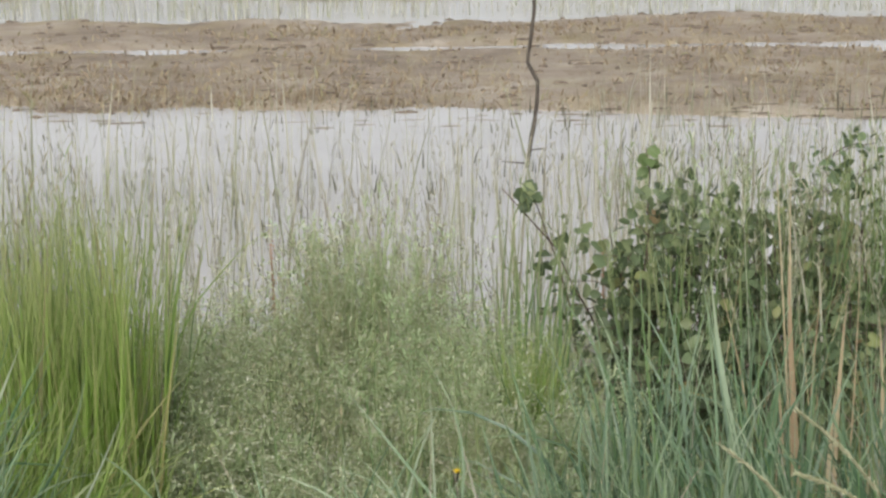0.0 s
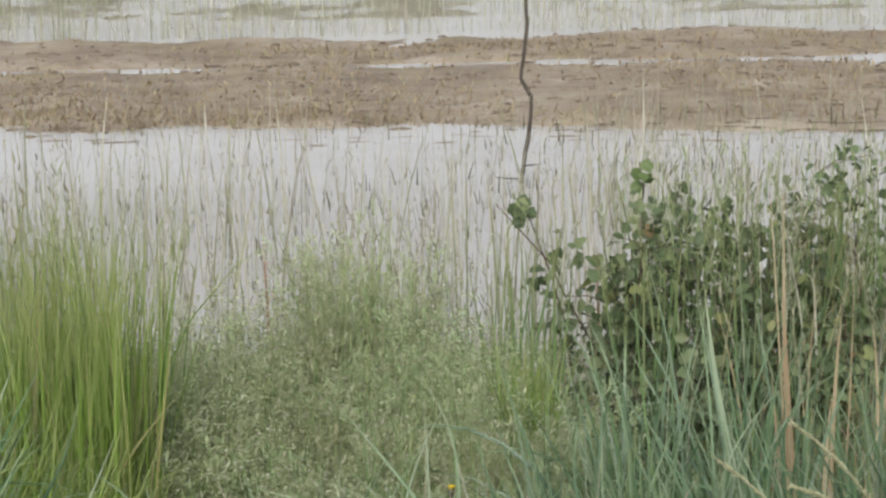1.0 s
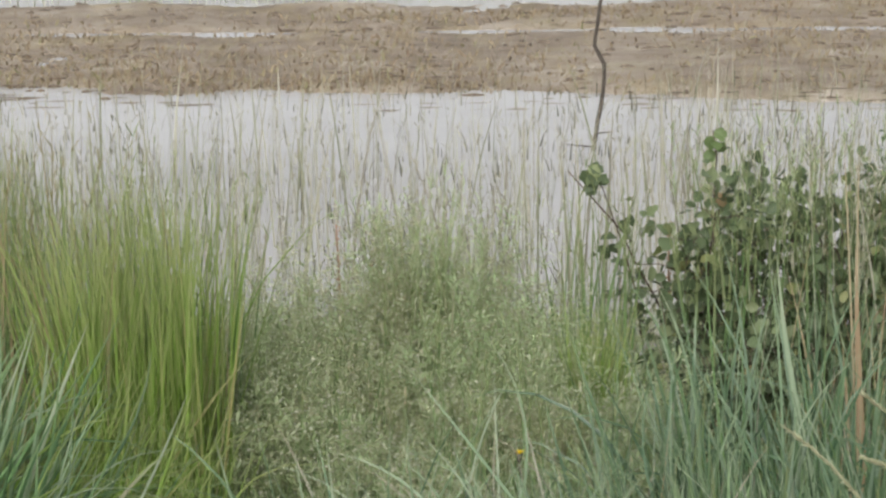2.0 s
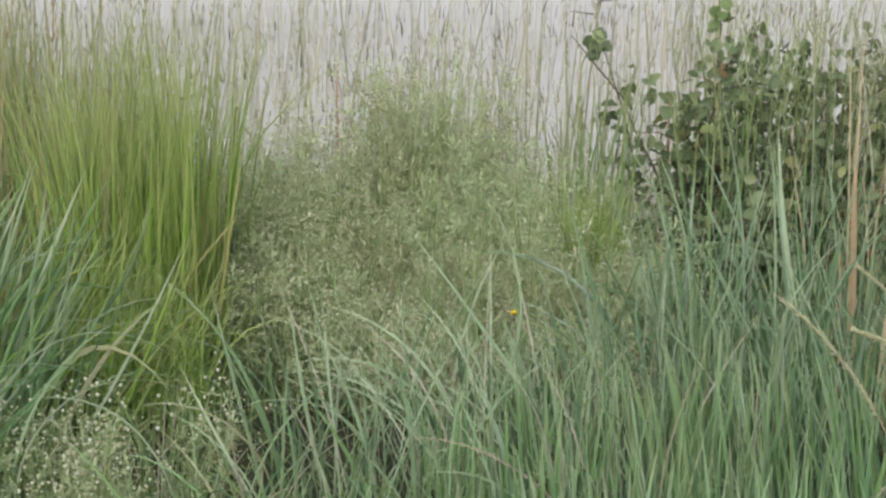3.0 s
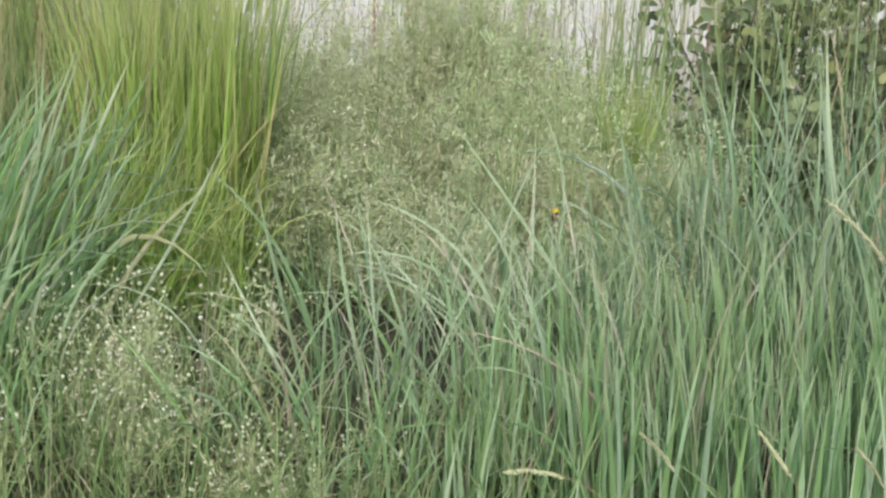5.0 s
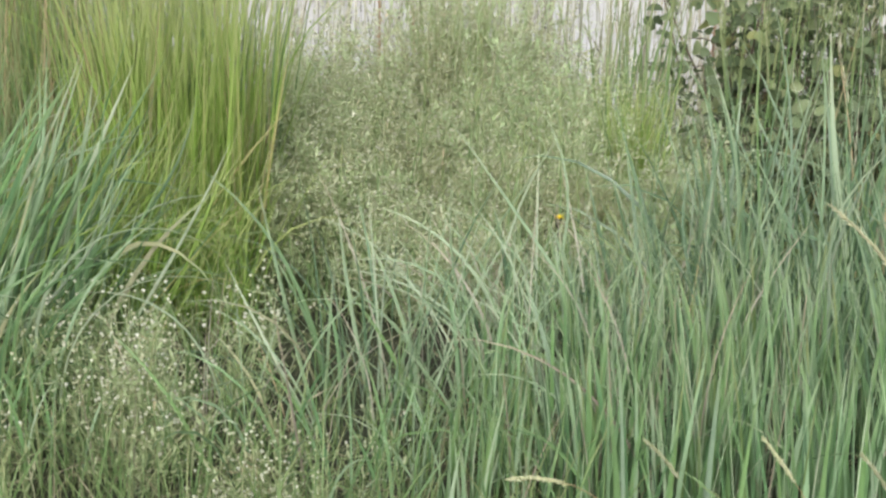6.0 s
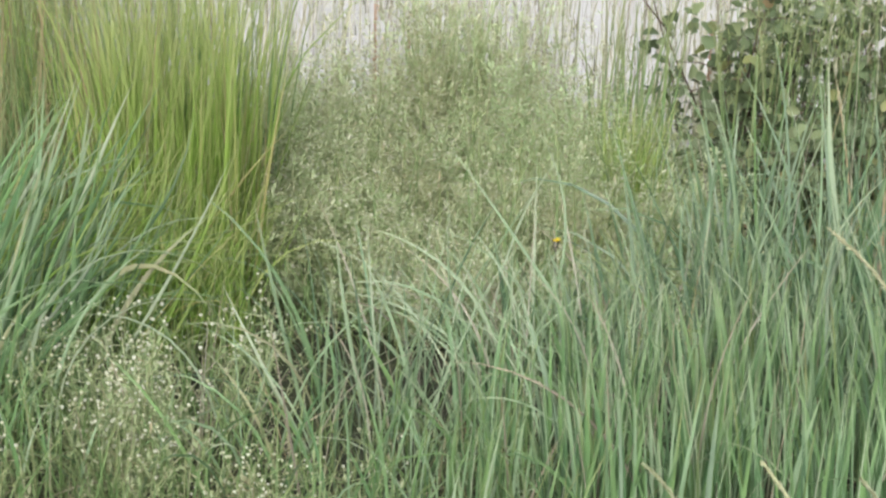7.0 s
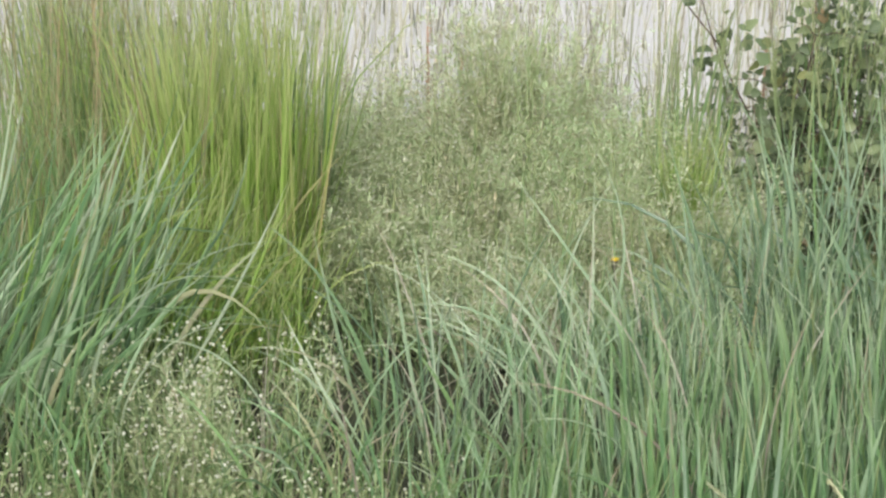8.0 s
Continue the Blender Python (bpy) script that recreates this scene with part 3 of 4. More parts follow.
def mud_lumps():
    n = 420
    cx, cy = rng.uniform(-3.6, 4.8, n), rng.uniform(9.6, 13.1, n)
    v, q, a = lump_arrays(cx, cy, rng.uniform(0.008, 0.04, n) * rng.choice([1, 1, 1.7], n), rng.uniform(0.008, 0.025, n), rng.uniform(0.006, 0.02, n))
    stuff(tagged(piece("mud_clods", raw_mesh("mud_clods", v, q, a), CLOD), "small dark clods scattered over pale drying mud", "mud"))
    n = 70
    cx = rng.uniform(-3.6, 4.8, n)
    cy = 9.76 - 0.125 * (cx - 0.61) + rng.normal(0, 0.06, n)
    v, q, a = lump_arrays(cx, cy, rng.uniform(0.02, 0.12, n), rng.uniform(0.008, 0.02, n), rng.uniform(0.003, 0.01, n))
    n = 34
    sx = np.concatenate([rng.uniform(-2.6, -1.2, n // 2), rng.uniform(-1.2, 2.6, n - n // 2)])
    sy = 9.62 - 0.125 * (sx - 0.61) - np.abs(rng.normal(0, 0.14, n))
    silt = lump_arrays(sx, sy, rng.uniform(0.05, 0.24, n), rng.uniform(0.012, 0.035, n), rng.uniform(0.004, 0.009, n))
    v, q, a = joined([(v, q, a), silt])
    stuff(tagged(piece("drift_debris", raw_mesh("drift_debris", v, q, a), CLOD), "dark wet debris along the water's edge", "debris"))


def dead_wisps():
    """Short ochre stubble on the mud bar and the flats behind it."""
    n = 34000
    x = rng.uniform(-4.0, 5.2, n)
    fringe = 9.86 - 0.125 * (x[28000:31000] - 0.61) + np.abs(rng.normal(0, 0.14, 3000)) - 0.04
    y = np.concatenate([rng.uniform(9.7, 12.6, 28000), fringe, rng.uniform(13.2, 17.5, 3000)])
    keep = waves(x, y, 21, 2.2) + rng.normal(0, 0.7, n) > 0.0
    x, y = x[keep], y[keep]
    n = len(x)
    base = np.stack([x, y, np.maximum(level(x, y), WATER_Z - 0.05) - 0.01], -1)
    v, q, a, _ = blade_arrays(base, rng.uniform(0.012, 0.06, n) * rng.choice([1, 1, 1.5], n), rng.uniform(0, 6.28, n), rng.uniform(0, 1.1, n), rng.uniform(0, 0.9, n), rng.uniform(0.004, 0.02, n), seg=2)
    stuff(tagged(piece("dead_stubble", raw_mesh("dead_stubble", v, q, a), STUBBLE), "sparse ochre dead grass stubble on mud", "dead grass"))


def water_stems(n, xs, ys, length, label, seed, bias, heads=4, material=None):
    """Thin stems of emergent grass along the water's edge, with small spikelets."""
    x = rng.uniform(xs[0], xs[1], n)
    y = ys[0] + (ys[1] - ys[0]) * rng.uniform(0, 1, n) ** 1.5
    keep = waves(x, y, seed, 5.0) + rng.normal(0, 0.6, n) > bias
    x, y = x[keep], y[keep]
    n = len(x)
    base = np.stack([x, y, level(x, y) - 0.01], -1)
    le = rng.uniform(length[0], length[1], n)
    v, q, a, spine = blade_arrays(base, le, rng.uniform(0, 6.28, n), np.abs(rng.normal(0.04, 0.06, n)), np.abs(rng.normal(0.08, 0.2, n)), 0.0022 + 0.009 * rng.uniform(0, 1, n) ** 2.5, seg=6, taper=3.5)
    sets = [(v, q, a)]
    m = n * heads
    who = np.repeat(np.arange(n), heads)
    tip = spine[who, -2] + (spine[who, -1] - spine[who, -2]) * rng.uniform(-0.3, 1.0, m)[:, None]
    v, q, a, _ = blade_arrays(tip, rng.uniform(0.012, 0.045, m), rng.uniform(0, 6.28, m), rng.uniform(0.1, 0.7, m), rng.uniform(0, 0.8, m), rng.uniform(0.002, 0.0042, m), seg=2, taper=3.0)
    sets.append((v, q, 0.7 + 0.3 * a))
    stuff(tagged(piece("water_grass", raw_mesh("water_grass", *joined(sets)), material or WISP), label, "grass"))


def short_stubs():
    """Dark broken stems that end a little above the water."""
    n = 6500
    x, y = rng.uniform(-3.0, 3.6, n), 5.2 + 4.6 * rng.uniform(0, 1, n) ** 0.8
    keep = waves(x, y, 52, 3.0) + rng.normal(0, 0.7, n) > 0.1
    x, y = x[keep], y[keep]
    n = len(x)
    base = np.stack([x, y, np.maximum(level(x, y), WATER_Z - 0.04)], -1)
    v, q, a, _ = blade_arrays(base, rng.uniform(0.05, 0.16, n), rng.uniform(0, 6.28, n), np.abs(rng.normal(0.06, 0.09, n)), np.abs(rng.normal(0.1, 0.4, n)), rng.uniform(0.003, 0.009, n), seg=3, taper=3.0)
    stuff(tagged(piece("dead_stubs", raw_mesh("dead_stubs", v, q, a), DARK_STUB), "short dark broken stems standing out of the water", "dead grass"))


crooked_stick()
mud_lumps()
dead_wisps()
water_stems(3500, (-2.5, 2.6), (4.7, 8.2), (0.4, 0.98), "thin wispy grass stems standing in shallow water", 31, -0.1)
water_stems(7500, (-3.6, 4.6), (13.1, 17.5), (0.20, 0.36), "short drowned grass on the far flats", 37, -0.2, 3)
water_stems(3600, (-3.0, 3.4), (5.4, 9.7), (0.16, 0.46), "sparse stubs of drowned grass standing out of the water", 35, 0.0, 2)
short_stubs()
water_stems(300, (0.78, 1.65), (4.15, 4.95), (0.66, 0.98), "tall wispy grass with feathery heads behind the shrub", 33, -0.6, 9, OLIVE)
water_stems(110, (-0.10, 0.20), (4.5, 4.72), (0.52, 0.8), "feathery grass rising out of the bedstraw", 38, -2.0, 12, BEDSTRAW)
water_stems(60, (0.92, 1.5), (3.95, 4.3), (0.6, 0.95), "feathery brownish grass heads before the shrub", 43, -1.2, 14)
water_stems(22, (0.68, 0.84), (4.12, 4.28), (0.56, 0.80), "grey-green feathery grass heads among shrub leaves", 45, -2.0, 10, OLIVE)
water_stems(26, (0.70, 1.05), (4.3, 4.6), (0.78, 0.96), "feathery yellow-green grass heads over the shrub", 44, -2.0, 22, BEDSTRAW)
water_stems(70, (0.36, 0.6), (4.2, 4.5), (0.5, 0.85), "thin green grass standing beside the shrub", 41, -2.0, 4, OLIVE)
water_stems(130, (-0.42, 0.5), (3.5, 4.5), (0.3, 0.55), "thin green grass growing through the bedstraw", 39, -2.0, 4, OLIVE)

# ------------------------------------------------------------- the bank, far to near


def bank_spots(n, y_near, core):
    """Places over the bank: a share in the densely grown strip, the rest thinning out around it."""
    m = int(n * core)
    x = np.concatenate([rng.uniform(-1.7, 2.0, m), rng.normal(0.1, 2.6, n - m)])
    y = np.concatenate([rng.uniform(y_near, 5.3, m), 5.3 - np.abs(rng.normal(0, 3.2, n - m))])
    return x, y


def thatch():
    """Dead blades lying over one another on the soil."""
    n = 9000
    x, y = bank_spots(n, 2.0, 0.5)
    keep = (((x + 0.10) / 0.24) ** 2 + ((y - 3.05) / 0.34) ** 2 > 1) | (rng.uniform(0, 1, n) < 0.05)
    x, y = x[keep], y[keep]
    n = len(x)
    base = np.stack([x, y, level(x, y) + rng.uniform(0, 0.04, n)], -1)
    v, q, a, _ = blade_arrays(base, rng.uniform(0.08, 0.3, n), rng.uniform(0, 6.28, n), rng.uniform(0.8, 1.5, n), rng.uniform(-0.2, 0.5, n), rng.uniform(0.002, 0.006, n), seg=3)
    stuff(tagged(piece("grass_litter", raw_mesh("grass_litter", v, q, a), LITTER), "matted dead grass lying on the soil", "dead grass"))


def undergrowth():
    """Low mixed grass that fills the bank between the tufts."""
    n = 26000
    x, y = bank_spots(n, 2.0, 0.42)
    keep = (((x + 0.10) / 0.24) ** 2 + ((y - 3.02) / 0.32) ** 2 > 1) | (rng.uniform(0, 1, len(x)) < 0.08)
    keep &= (x < 0.25) | (y > 3.2) | (rng.uniform(0, 1, len(x)) < 0.14)
    x, y = x[keep], y[keep]
    n = len(x)
    base = np.stack([x, y, level(x, y) - 0.01], -1)
    v, q, a, _ = blade_arrays(base, rng.uniform(0.12, 0.34, n), rng.uniform(0, 6.28, n), np.abs(rng.normal(0.2, 0.2, n)), np.abs(rng.normal(0.6, 0.5, n)), rng.uniform(0.002, 0.0055, n), seg=4)
    stuff(tagged(piece("meadow_grass", raw_mesh("meadow_grass", v, q, a), OLIVE), "low olive-green mixed grass under taller tufts", "grass"))


def leaf_arrays(size, r):
    """A rounded, toothed leaf folded along its midrib."""
    rows = 8
    s = np.linspace(0, 1, rows)
    half = size * 0.42 * np.sin(np.pi * s ** 0.8) ** 0.7 * (1 + 0.26 * r.uniform(-1, 1, rows))
    half[0], half[-1] = size * 0.03, size * 0.02
    dip = -size * r.uniform(0.05, 0.3) * s ** 2
    up = half * r.uniform(0.15, 0.5)
    mid = np.stack([0 * s, size * 1.15 * s, dip], -1)
    lf = mid + np.stack([-half, half * 0.1, up], -1)
    rt = mid + np.stack([half, half * 0.1, up], -1)
    v = np.stack([lf, mid, rt], 1).reshape(-1, 3)
    i = np.arange(rows - 1)[:, None] * 3
    q = np.concatenate([i + [0, 1, 4, 3], i + [1, 2, 5, 4]])
    return v, q, np.repeat(s, 3) * 0.6


def sapling(x, y, height, spread, label, leaves, extra, seed, stems=7):
    """A small leafy shrub: several woody stems, side twigs, and rounded leaves."""
    r = np.random.default_rng(seed)
    ob = thing("shrub", x, y, label, "shrub", "shrubs by the water")
    nodes_at = []
    for k in range(stems):
        a, out = r.uniform(0, 6.28), r.uniform(0.3, 1.0)
        top = Vector((spread[0] * out * math.cos(a), spread[1] * out * math.sin(a), height * r.uniform(0.65, 1.0)))
        pts = [Vector((top.x * (j / 8) ** 1.3, top.y * (j / 8) ** 1.3, top.z * j / 8)) + Vector(r.normal(0, 0.008, 3)) * (j > 0) for j in range(9)]
        stem = part("stem", tube(pts, [0.006 - 0.0045 * j / 8 for j in range(9)], 6), SAPLING_BARK, ob)
        for j in range(2, 9):
            for _ in range(3):
                d = Vector((r.normal(), r.normal(), r.uniform(0.0, 0.9))).normalized()
                ln = r.uniform(0.05, 0.16)
                tw = [pts[j], pts[j] + d * ln * 0.5 + Vector((0, 0, 0.01)), pts[j] + d * ln]
                nodes_at += [(tw[1], d, stem), (tw[2], d, stem)]
                if r.uniform() < 0.45:
                    part("twig", tube(tw, [0.0018, 0.0015, 0.0009], 4), SAPLING_BARK, stem)
        nodes_at.append((pts[8], Vector((0, 0, 1)), stem))
    kinds = []
    for k in range(8):
        kinds.append(raw_mesh("leaf", *leaf_arrays(r.uniform(0.019, 0.038), r)))

    def posed():
        p, d, bearer = nodes_at[r.integers(len(nodes_at))]
        p = p + Vector(r.normal(0, 0.018, 3))
        face = Vector((r.normal(0, 0.6), r.normal(-0.35, 0.6), r.uniform(0.2, 1.0))).normalized()
        way = (d + Vector(r.normal(0, 0.6, 3)) - Vector((0, 0, 0.3))).normalized()
        side = way.cross(face).normalized()
        face = side.cross(way)
        m = Matrix((side, way, face)).transposed().to_4x4()
        m.translation = p
        return m, bearer

    for k in range(leaves):
        m, bearer = posed()
        piece("leaf", kinds[k % 8], SHRUB_ONE, bearer, at=m)
    if extra:
        sets = []
        for k in range(extra):
            v, q, a = leaf_arrays(r.uniform(0.017, 0.036), r)
            m = np.array(posed()[0])
            sets.append((v @ m[:3, :3].T + m[:3, 3], q, a))
        stuff(piece("inner_leaves", raw_mesh("inner_leaves", *joined(sets)), SHRUB, ob))
    return ob


def straw_stalk(x, y, length, azimuth, tilt, bend, label, head=0.0, thick=0.0035, material=None, ear=None):
    """A dry flowering stalk, with a bristly spike at its tip where it has one."""
    ob = thing("grass_stalk", x, y, label, "grass", "dry grass stalks")
    one = lambda v: np.array([float(v)])
    n = 12
    v, q, a, spine = blade_arrays(np.zeros((1, 3)) - [0, 0, 0.01], one(length), one(azimuth), one(tilt), one(bend), one(thick), seg=n, fold=0.5, taper=6.0)
    pts = [tuple(p) for p in spine[0]]
    stem = part("stem", tube(pts, [thick / 2 * (1 - 0.5 * k / n) for k in range(n + 1)], 5), material or DRY_ONE, ob)
    if head:
        m = 480
        s = (1 - head / length) + head / length * rng.uniform(0, 1, m)
        f = np.minimum(s * n, n - 1e-4)
        i = f.astype(int)
        t = (f - i)[:, None]
        at = spine[0, i] * (1 - t) + spine[0, i + 1] * t
        way = spine[0, -1] - spine[0, -3]
        out = math.atan2(way[1], way[0])
        steep = math.atan2(math.hypot(way[0], way[1]), way[2])
        v, q, a, _ = blade_arrays(at, rng.uniform(0.45, 1.0, m) * (0.012 if head > 0.1 else 0.009), out + rng.normal(0, 0.32, m), steep + rng.normal(0, 0.28, m), rng.normal(0, 0.2, m), rng.uniform(0.0018, 0.0035, m), seg=2, fold=0.5, taper=3.0)
        piece("seed_head", raw_mesh("seed_head", v, q, a), ear or SEED, stem, "bristly green seed head" if ear else "bristly pale straw seed head")
    return ob


def hawkbit(x, y, height):
    """A small yellow flower on a dark wiry stem."""
    ob = thing("yellow_flower", x, y, "small yellow daisy-like flower on a dark wiry stem", "flower")
    pts = [(0.008 * math.sin(3 * k / 8), 0, height * k / 8) for k in range(9)]
    part("stem", tube(pts, [0.0012] * 9, 5), SEPAL, ob)
    top = Vector(pts[-1])
    cup = bmesh.new()
    bmesh.ops.create_cone(cup, cap_ends=True, segments=9, radius1=0.003, radius2=0.0075, depth=0.018, matrix=Matrix.Translation(top + Vector((0, 0, 0.005))))
    head = part("calyx", cup, SEPAL, ob)
    for k in range(14):
        a = k * 2.39996
        n = np.array
        v, q, al, _ = blade_arrays(np.zeros((1, 3)), n([0.009 + 0.002 * (k % 3)]), n([a]), n([0.2 + 0.06 * k]), n([0.5]), n([0.0046]), seg=3, taper=5.0, twist=0.1)
        piece("petal", raw_mesh("petal", v, q, al), PETAL, head, at=Matrix.Translation(top + Vector((0, 0, 0.011))))
    return ob


def red_stem(x, y, height):
    ob = thing("dock_stem", x, y, "slender rust-red dead dock stem with clinging seeds", "weed", "rust-red stems")
    pts = [(0.006 * math.sin(4 * k / 10), 0.004 * math.cos(3 * k / 10), height * k / 10 - 0.01) for k in range(11)]
    part("stem", tube(pts, [0.0036 - 0.0016 * k / 10 for k in range(11)], 5), RUST, ob)
    m = 90
    s = rng.uniform(0.45, 1.0, m)
    at = np.stack([rng.normal(0, 0.004, m), rng.normal(0, 0.004, m), s * height], -1)
    v, q, a = bead_arrays(at, rng.uniform(0.0015, 0.0035, m))
    stuff(piece("seed_spike", raw_mesh("seed_spike", v, q, a), RUST, ob))
    return ob


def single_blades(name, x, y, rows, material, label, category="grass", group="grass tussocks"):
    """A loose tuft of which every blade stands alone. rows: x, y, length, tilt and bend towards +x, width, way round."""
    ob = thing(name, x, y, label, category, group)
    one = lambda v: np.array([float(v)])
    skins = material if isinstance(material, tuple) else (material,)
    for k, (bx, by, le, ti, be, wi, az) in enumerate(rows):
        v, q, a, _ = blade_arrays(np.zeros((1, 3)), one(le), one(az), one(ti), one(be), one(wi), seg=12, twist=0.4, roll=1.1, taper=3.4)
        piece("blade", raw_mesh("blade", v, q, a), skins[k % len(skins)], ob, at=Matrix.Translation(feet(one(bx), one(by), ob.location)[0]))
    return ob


def leafy_shoot(x, y, tilt, bend, length, label, size=0.04, skin=None, bare=True):
    """A slim young shoot with a bunch of drooping leaves at its tip."""
    ob = thing("shrub_shoot", x, y, label, "shrub", "shrubs by the water")
    one = lambda v: np.array([float(v)])
    r = np.random.default_rng(3)
    _, _, _, spine = blade_arrays(np.zeros((1, 3)), one(length), one(0), one(tilt), one(bend), one(0.004), seg=12)
    pts = [Vector(p) + Vector(r.normal(0, 0.0025, 3)) for p in spine[0]]
    stem = part("stem", tube(pts, [0.0032 - 0.0016 * k / 12 for k in range(13)], 5), SAPLING_BARK, ob)
    for k in range(10):
        p = pts[12].lerp(pts[11], 0.17 * (k % 5))
        a = k * 2.4
        out = Vector((math.cos(a), 0.5 * math.sin(a) - 0.3, r.uniform(-1.3, -0.2))).normalized()
        side = out.cross(Vector((r.normal(0, 0.3), -1, 0.4))).normalized()
        m = Matrix((side, out, side.cross(out))).transposed().to_4x4()
        m.translation = p + out * 0.004
        piece("leaf", raw_mesh("leaf", *leaf_arrays(size * r.uniform(0.7, 0.95), r)), skin or SHRUB_ONE, stem, at=m)
    if bare:
        part("twig", tube([(-0.05 - 0.04 * k, 0.03, 0.60 + 0.046 * k) for k in range(5)], [0.0026, 0.0024, 0.0021, 0.0018, 0.0014], 5), SAPLING_BARK, stem)
    for k in range(6):
        p = pts[4 + k]
        out = Vector((r.normal(), r.normal() - 0.3, 0.3)).normalized()
        side = out.cross(Vector((0, -0.3, 1))).normalized()
        m = Matrix((side, out, side.cross(out))).transposed().to_4x4()
        m.translation = p + out * 0.01
        piece("leaf", raw_mesh("leaf", *leaf_arrays(r.uniform(0.026, 0.04), r)), SHRUB_ONE, stem, at=m)
    return ob


thatch()
undergrowth()

# bedstraw: a wide cloudy bank of it, a taller plume behind, and one plant in front
CLOUDY = "cloudy olive-green bedstraw with tiny cream buds"
for bx, by, sx, sy, n, lo, hi in ((-0.28, 4.35, 0.24, 0.24, 600, 0.48, 0.70), (0.06, 4.4, 0.26, 0.24, 600, 0.48, 0.68), (0.35, 4.35, 0.20, 0.24, 520, 0.48, 0.70),
                                  (-0.22, 3.95, 0.24, 0.26, 560, 0.28, 0.46), (0.1, 3.95, 0.26, 0.26, 560, 0.28, 0.46), (0.4, 3.9, 0.2, 0.26, 480, 0.32, 0.48),
                                  (-0.34, 4.1, 0.14, 0.22, 420, 0.44, 0.60), (-0.26, 3.75, 0.13, 0.14, 300, 0.32, 0.48), (-0.16, 3.6, 0.12, 0.16, 240, 0.26, 0.4),
                                  (-0.02, 3.55, 0.26, 0.2, 380, 0.2, 0.34), (0.3, 3.5, 0.22, 0.2, 320, 0.2, 0.34)):
    bedstraw(bx, by, (sx, sy), int(n * 0.74), (lo, hi), CLOUDY, buds=9, bud_size=0.0034)
bedstraw(-0.36, 3.9, (0.12, 0.16), 300, (0.40, 0.60), CLOUDY, buds=9, bud_size=0.0034)
bedstraw(-0.38, 4.2, (0.16, 0.18), 330, (0.46, 0.68), "straw-tinged bedstraw beside the lime-green tuft", skin=BEDSTRAW_TAN)
bedstraw(-0.12, 4.05, (0.2, 0.16), 240, (0.34, 0.56), "straw-tinged bedstraw going to seed", skin=BEDSTRAW_TAN)
bedstraw(-0.35, 3.62, (0.12, 0.15), 240, (0.26, 0.46), CLOUDY, buds=8)
bedstraw(0.28, 3.92, (0.15, 0.16), 220, (0.36, 0.54), "straw-tinged bedstraw going to seed", skin=BEDSTRAW_TAN)
bedstraw(0.05, 4.62, (0.17, 0.11), 430, (0.60, 0.98), "taller plume of bedstraw rising before the water", tilt=0.08, buds=9, whorls=6)
bedstraw(0.10, 4.56, (0.13, 0.10), 200, (0.56, 0.92), "straw-tinged plume of bedstraw going to seed", tilt=0.08, buds=9, whorls=5, skin=BEDSTRAW_TAN)
FRONT = "low bedstraw plant covered in pale cream buds"
stand(-0.40, 2.72, (0.24, 0.14), 46, (0.14, 0.34), (0.0022, 0.0042), ((FADED, 0.7), (PALE, 0.3)), PALE_ONE, "thin faded stems among low bedstraw", tilt=0.3, bend=0.4, singles=8)
bedstraw(-0.45, 2.82, (0.14, 0.12), 210, (0.20, 0.37), FRONT, buds=2, bud_size=0.0033, whorls=2, tilt=0.22, low=0.84, bloom=BUD, skin=BEDSTRAW_GREY)
bedstraw(-0.60, 2.62, (0.16, 0.14), 160, (0.12, 0.28), FRONT, buds=2, bud_size=0.0032, whorls=2, tilt=0.25, low=0.84, bloom=BUD, skin=BEDSTRAW_GREY)
bedstraw(-0.31, 2.54, (0.12, 0.1), 70, (0.10, 0.22), FRONT, buds=2, bud_size=0.0029, whorls=2, tilt=0.25, low=0.84, bloom=BUD, skin=BEDSTRAW_GREY)
stand(-0.66, 2.68, (0.16, 0.10), 44, (0.14, 0.34), (0.003, 0.008), ((GREEN, 0.7), (OLIVE, 0.3)), GREEN_ONE, "fresh green grass growing through low bedstraw", tilt=0.16, bend=0.5, singles=10)

# fine tufts
FINE = "dense upright tuft of fine lime-green grass"
stand(-0.52, 3.50, (0.165, 0.17), 700, (0.26, 0.84), (0.0022, 0.0068), ((LIME, 0.92), (UMBER, 0.06)), LIME_ONE, FINE, tilt=0.05, bend=0.13, droop=0.0, singles=30)
stand(-0.63, 3.55, (0.10, 0.16), 340, (0.24, 0.78), (0.0022, 0.0065), ((LIME, 0.92), (UMBER, 0.08)), LIME_ONE, "upright lime-green grass mixed with old brown blades", tilt=0.06, bend=0.15, droop=0.0)
stand(-0.46, 3.28, (0.10, 0.09), 230, (0.12, 0.40), (0.002, 0.006), ((LIME, 1.0),), LIME_ONE, "short fresh lime-green grass at the tuft's foot", tilt=0.12, bend=0.35, singles=14)
stand(-0.54, 3.85, (0.15, 0.14), 300, (0.5, 0.95), (0.0018, 0.0045), ((LIME, 0.7), (OLIVE, 0.3)), LIME_ONE, "tall loose tuft of soft green grass", tilt=0.06, bend=0.18)
single_blades("grass_tussock", -0.78, 3.72, [(-0.88 + 0.025 * (k % 9), 3.62 + 0.03 * (k % 5), 0.4 + 0.05 * (k % 6), 0.14 * math.sin(k * 2.3), 0.5 * math.sin(k * 1.7), 0.004 + 0.001 * (k % 4), 0.4 * k) for k in range(16)], (DRY_ONE, RUST_STRAW, DRY_ONE), "old rust-brown dead grass blades among green tufts")
